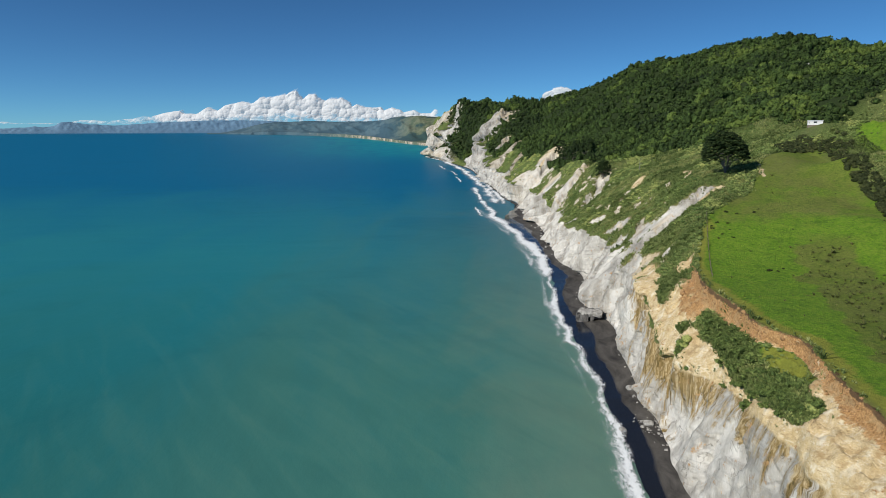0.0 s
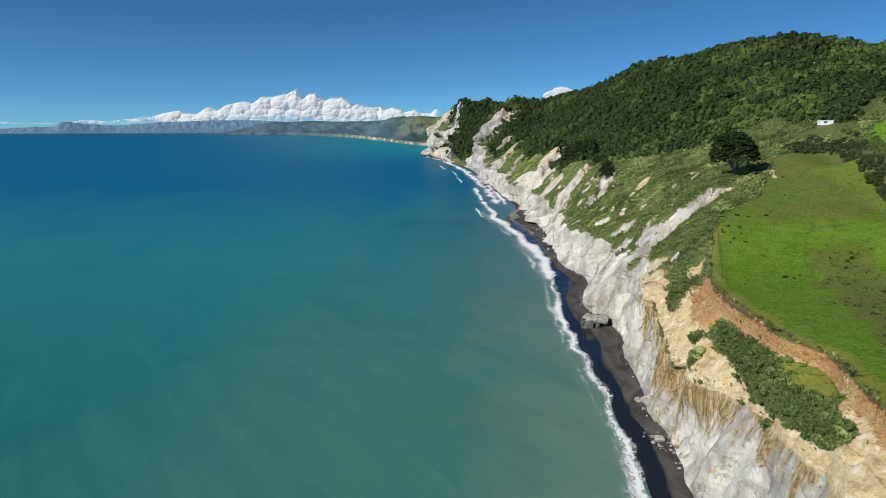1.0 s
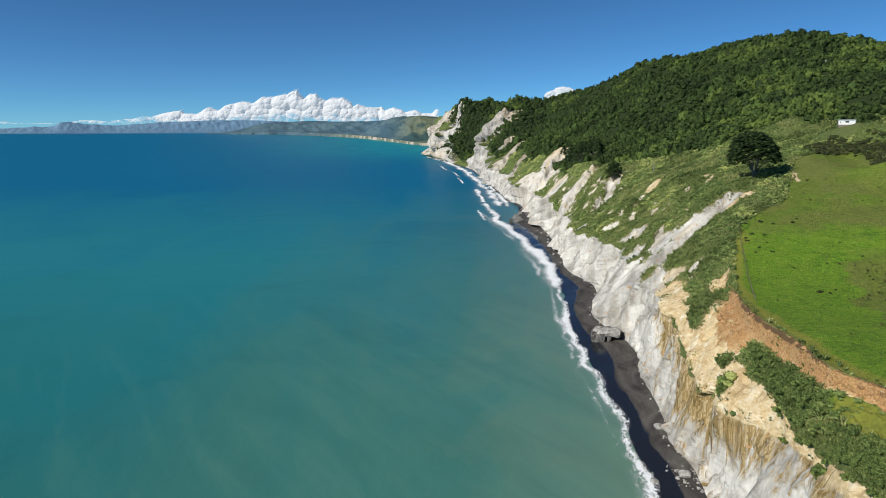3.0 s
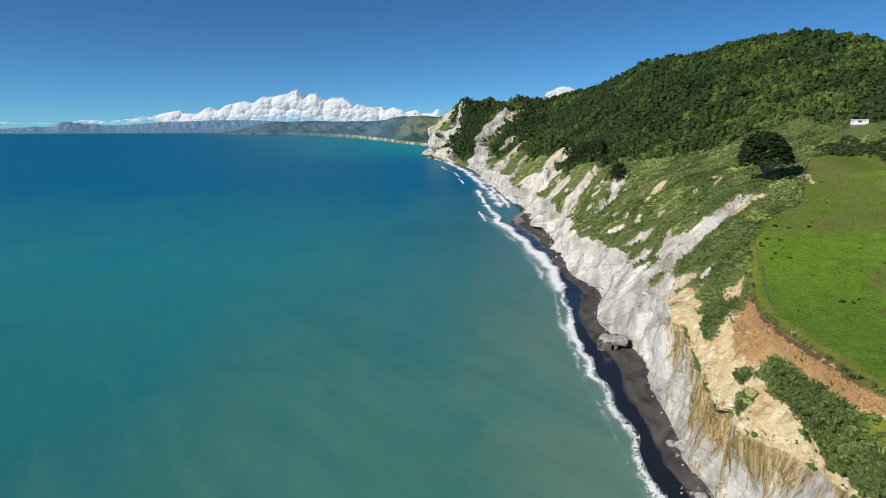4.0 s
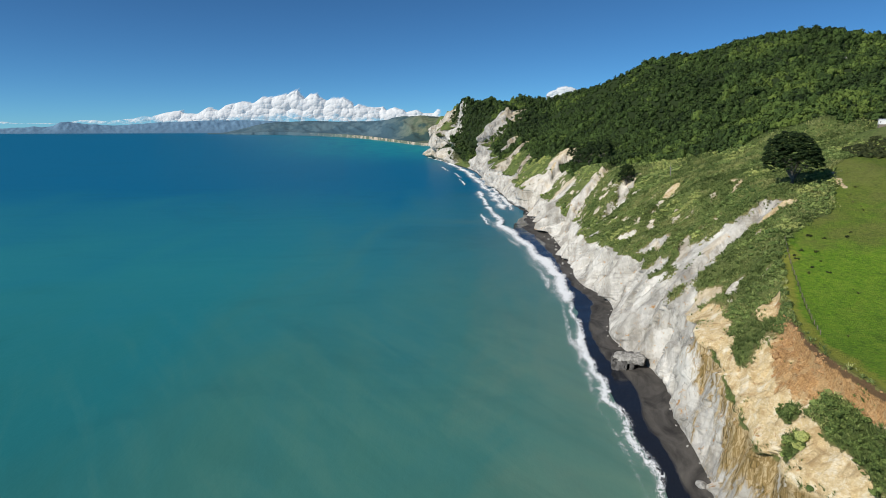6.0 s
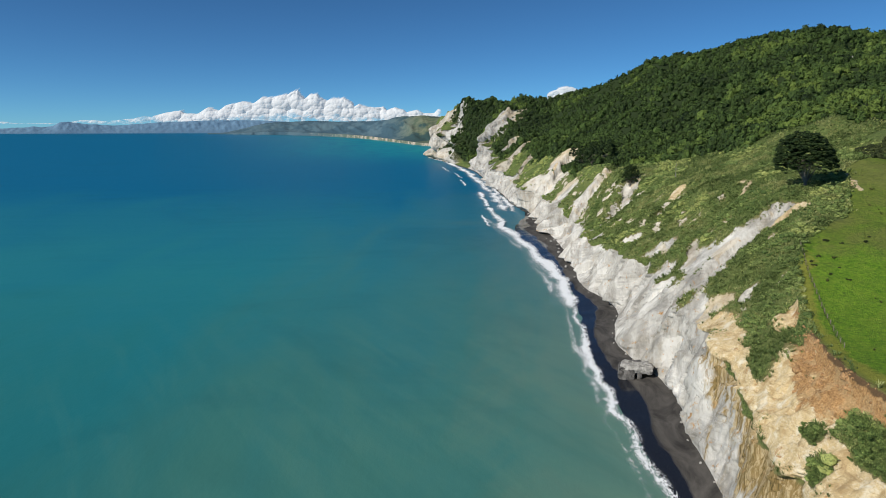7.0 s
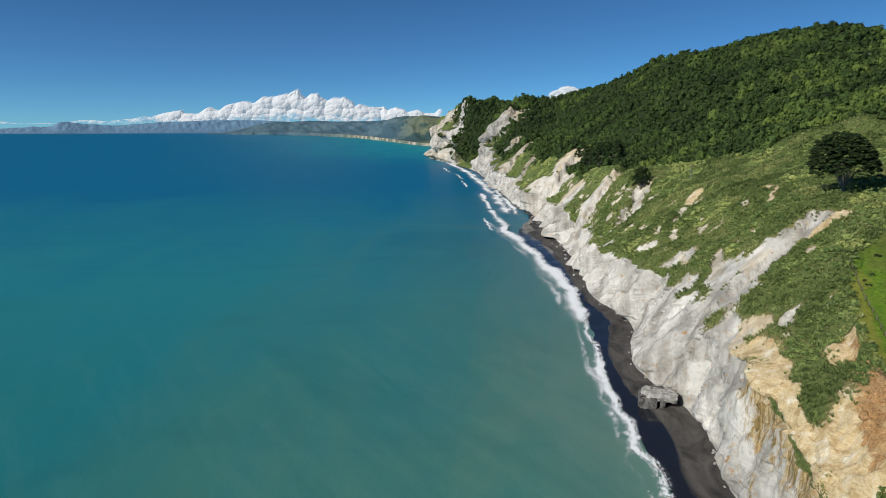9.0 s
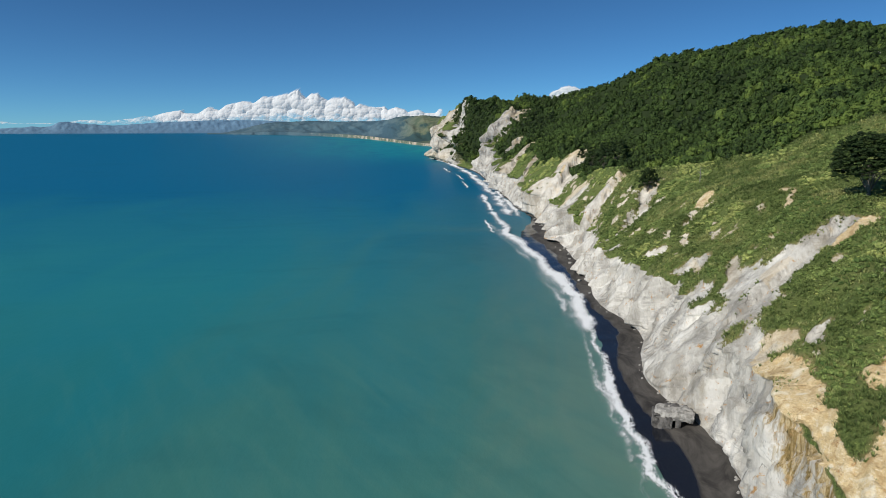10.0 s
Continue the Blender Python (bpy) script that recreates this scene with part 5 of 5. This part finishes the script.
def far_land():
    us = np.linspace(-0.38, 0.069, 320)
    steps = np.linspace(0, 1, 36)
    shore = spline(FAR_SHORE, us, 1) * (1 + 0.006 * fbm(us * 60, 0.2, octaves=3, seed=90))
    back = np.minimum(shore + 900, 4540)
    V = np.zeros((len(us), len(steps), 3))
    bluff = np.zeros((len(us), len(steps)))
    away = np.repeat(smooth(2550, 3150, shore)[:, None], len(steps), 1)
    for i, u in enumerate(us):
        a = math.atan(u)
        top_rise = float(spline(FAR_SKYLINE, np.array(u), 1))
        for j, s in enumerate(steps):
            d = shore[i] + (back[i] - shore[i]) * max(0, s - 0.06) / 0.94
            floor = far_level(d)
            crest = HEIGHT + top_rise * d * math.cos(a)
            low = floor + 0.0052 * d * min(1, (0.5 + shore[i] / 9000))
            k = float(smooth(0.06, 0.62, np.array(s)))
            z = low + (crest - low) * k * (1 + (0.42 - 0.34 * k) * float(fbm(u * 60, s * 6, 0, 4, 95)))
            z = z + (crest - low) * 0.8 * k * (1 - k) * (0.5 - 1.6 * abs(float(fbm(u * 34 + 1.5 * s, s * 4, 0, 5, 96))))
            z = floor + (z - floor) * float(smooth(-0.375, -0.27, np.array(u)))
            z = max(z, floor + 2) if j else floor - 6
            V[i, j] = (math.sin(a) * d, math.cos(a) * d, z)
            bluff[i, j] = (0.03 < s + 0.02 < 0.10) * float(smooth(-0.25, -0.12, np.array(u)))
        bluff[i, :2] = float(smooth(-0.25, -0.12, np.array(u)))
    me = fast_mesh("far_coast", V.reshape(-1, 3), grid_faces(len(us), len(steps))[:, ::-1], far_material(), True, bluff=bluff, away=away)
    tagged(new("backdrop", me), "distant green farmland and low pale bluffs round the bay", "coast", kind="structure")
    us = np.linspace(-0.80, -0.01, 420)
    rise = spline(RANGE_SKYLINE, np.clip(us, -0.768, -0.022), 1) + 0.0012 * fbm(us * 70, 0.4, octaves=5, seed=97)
    steps = np.linspace(0, 1, 16)
    V = []
    for u, q in zip(us, rise):
        a = math.atan(u)
        crest = HEIGHT + q * 4650 * math.cos(a) - 48
        for s in steps:
            d = 4560 + 90 * s - 10 * float(fbm(u * 150, s * 4, 0, 4, 98)) * s
            up = crest * (s**0.8 + 0.35 * s * (1 - s) * float(fbm(u * 190, s * 5, 0.5, 4, 99)))
            V.append((math.sin(a) * d, math.cos(a) * d, 48 + up))
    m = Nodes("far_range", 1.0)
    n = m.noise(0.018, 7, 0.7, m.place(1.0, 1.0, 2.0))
    # the haze of distance is painted in as this pale blue
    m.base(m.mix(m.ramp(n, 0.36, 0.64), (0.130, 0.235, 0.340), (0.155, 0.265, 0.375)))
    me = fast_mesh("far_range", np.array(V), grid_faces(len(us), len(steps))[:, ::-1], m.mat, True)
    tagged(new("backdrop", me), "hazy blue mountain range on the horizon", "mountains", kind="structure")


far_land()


def cloud_material():
    m = Nodes("cloud", 1.0)
    m.base((0.50, 0.50, 0.49))
    m.put(m.bsdf.inputs["Specular IOR Level"], 0.0)
    m.bump(m.noise(0.03, 6, 0.6), 0.35, 8.0)
    # added bluish-white glow, standing in for light scattered inside the cloud
    m.put(m.bsdf.inputs["Emission Color"], (0.78, 0.88, 1.0))
    m.put(m.bsdf.inputs["Emission Strength"], 0.26)
    torn = m.math("ADD", m.attr("cover"), m.ramp(m.noise(0.022, 7, 0.68, m.place(0.7, 1.0, 1.4), 0.8), 0.25, 0.75, -0.6, 0.6))
    m.put(m.bsdf.inputs["Alpha"], m.ramp(torn, 0.18, 0.80))
    return m.mat


CLOUD = cloud_material()
# bearing, top of the cloud as height over distance
BANK = [(-0.463, 0.0198), (-0.443, 0.0265), (-0.414, 0.0316), (-0.409, 0.0262), (-0.39, 0.0249), (-0.372, 0.0357), (-0.355, 0.0309), (-0.344, 0.039), (-0.319, 0.0451), (-0.302, 0.0431), (-0.288, 0.0518), (-0.27, 0.0525), (-0.249, 0.0585),
        (-0.23, 0.0645), (-0.226, 0.0551), (-0.221, 0.0501), (-0.212, 0.0578), (-0.201, 0.0578), (-0.191, 0.0484), (-0.186, 0.0464), (-0.177, 0.0511), (-0.16, 0.0518), (-0.147, 0.0434), (-0.143, 0.0377), (-0.136, 0.0417), (-0.123, 0.0363),
        (-0.098, 0.0367), (-0.093, 0.0309), (-0.081, 0.0357), (-0.067, 0.0316), (-0.062, 0.0276), (-0.046, 0.0316), (-0.036, 0.0262), (-0.019, 0.0269), (-0.013, 0.033), (-0.008, 0.0326), (-0.001, 0.0242)]
PUFF = [(0.155, 0.0545), (0.170, 0.0640), (0.190, 0.0675), (0.212, 0.0600), (0.225, 0.0550)]
LOW_WISPS = [(-0.735, 0.0120), (-0.70, 0.0125), (-0.678, 0.0095), (-0.60, 0.0095), (-0.575, 0.0148), (-0.555, 0.0150), (-0.535, 0.0130), (-0.50, 0.0170), (-0.475, 0.0215), (-0.455, 0.0190)]


def heaps(a, b, seed):
    """Rounded heaps, side by side: one at the middle of each, none between."""
    best = np.full(np.shape(a), 9.0)
    ia, ib = np.floor(a).astype(np.int64), np.floor(b).astype(np.int64)
    for p in (-1, 0, 1):
        for q in (-1, 0, 1):
            ja, jb = hashed(ia + p, ib + q, ib * 0, seed), hashed(ia + p, ib + q, ib * 0, seed + 1)
            best = np.minimum(best, (a - ia - p - 0.5 - 0.42 * ja) ** 2 + (b - ib - q - 0.5 - 0.42 * jb) ** 2)
    return np.sqrt(np.clip(1 - best, 0, 1))


def cloud(skyline, floor, seed, label, grain=1.0, lumpy=1.0, soft_base=0.45, body=1.0):
    """A bank of billows under an uneven top line, thinning out towards its level base."""
    u0, u1 = skyline[0][0], skyline[-1][0]
    us = np.linspace(u0, u1, max(60, int((u1 - u0) * 1300)))
    v = np.linspace(0, 1, 64)
    line = np.interp(us, *np.array(skyline).T)
    far = 4800.0
    crown = 0.55 * heaps(us * far / (165 * grain), us * 0 + 0.5, seed) + 0.30 * heaps(us * far / (70 * grain), us * 0 + 0.5, seed + 2) + 0.15 * heaps(us * far / (28 * grain), us * 0 + 0.5, seed + 4)
    line = floor + (line - floor) * (1 + lumpy * 1.0 * (crown - crown.mean()))
    U, Vv = np.meshgrid(us, v, indexing="ij")
    Z = (floor + (line[:, None] - floor) * Vv) * far
    X = U * far
    warp_x = X + 14 * fbm(X / 60, Z / 60, 0, 2, seed + 8)
    bulge = 62 * heaps(warp_x / (125 * grain), Z / (95 * grain), seed + 6) + 26 * heaps(warp_x / (56 * grain), Z / (46 * grain), seed + 9) + 8 * heaps(warp_x / (25 * grain), Z / (21 * grain), seed + 12)
    bulge = bulge * grain * smooth(1.0, 0.86, Vv) + 60 * grain * np.sqrt(np.clip(1 - Vv**2, 0, 1))
    cover = body * (0.55 * smooth(0.0, 0.2, Vv) + 0.45 * smooth(0.15, soft_base, Vv)) * smooth(1.0, 0.86, Vv) * smooth(0, 0.04, (U - u0) / (u1 - u0)) * smooth(1, 0.96, (U - u0) / (u1 - u0))
    me = fast_mesh("cloud", np.stack([X, far - bulge, HEIGHT + Z], -1).reshape(-1, 3), grid_faces(len(us), len(v)), CLOUD, True, cover=cover)
    tagged(new("cloud", me), label, "cloud", kind="structure")


cloud(BANK, 0.0085, 7, "bank of bright white cumulus over the far coast", 0.8, 0.3)
cloud(LOW_WISPS, 0.008, 31, "low thin wisps of cloud along the horizon", 0.6, 0.8, 0.8, 0.45)
cloud(PUFF, 0.040, 43, "small white cumulus behind the hill", 0.45, 0.7)
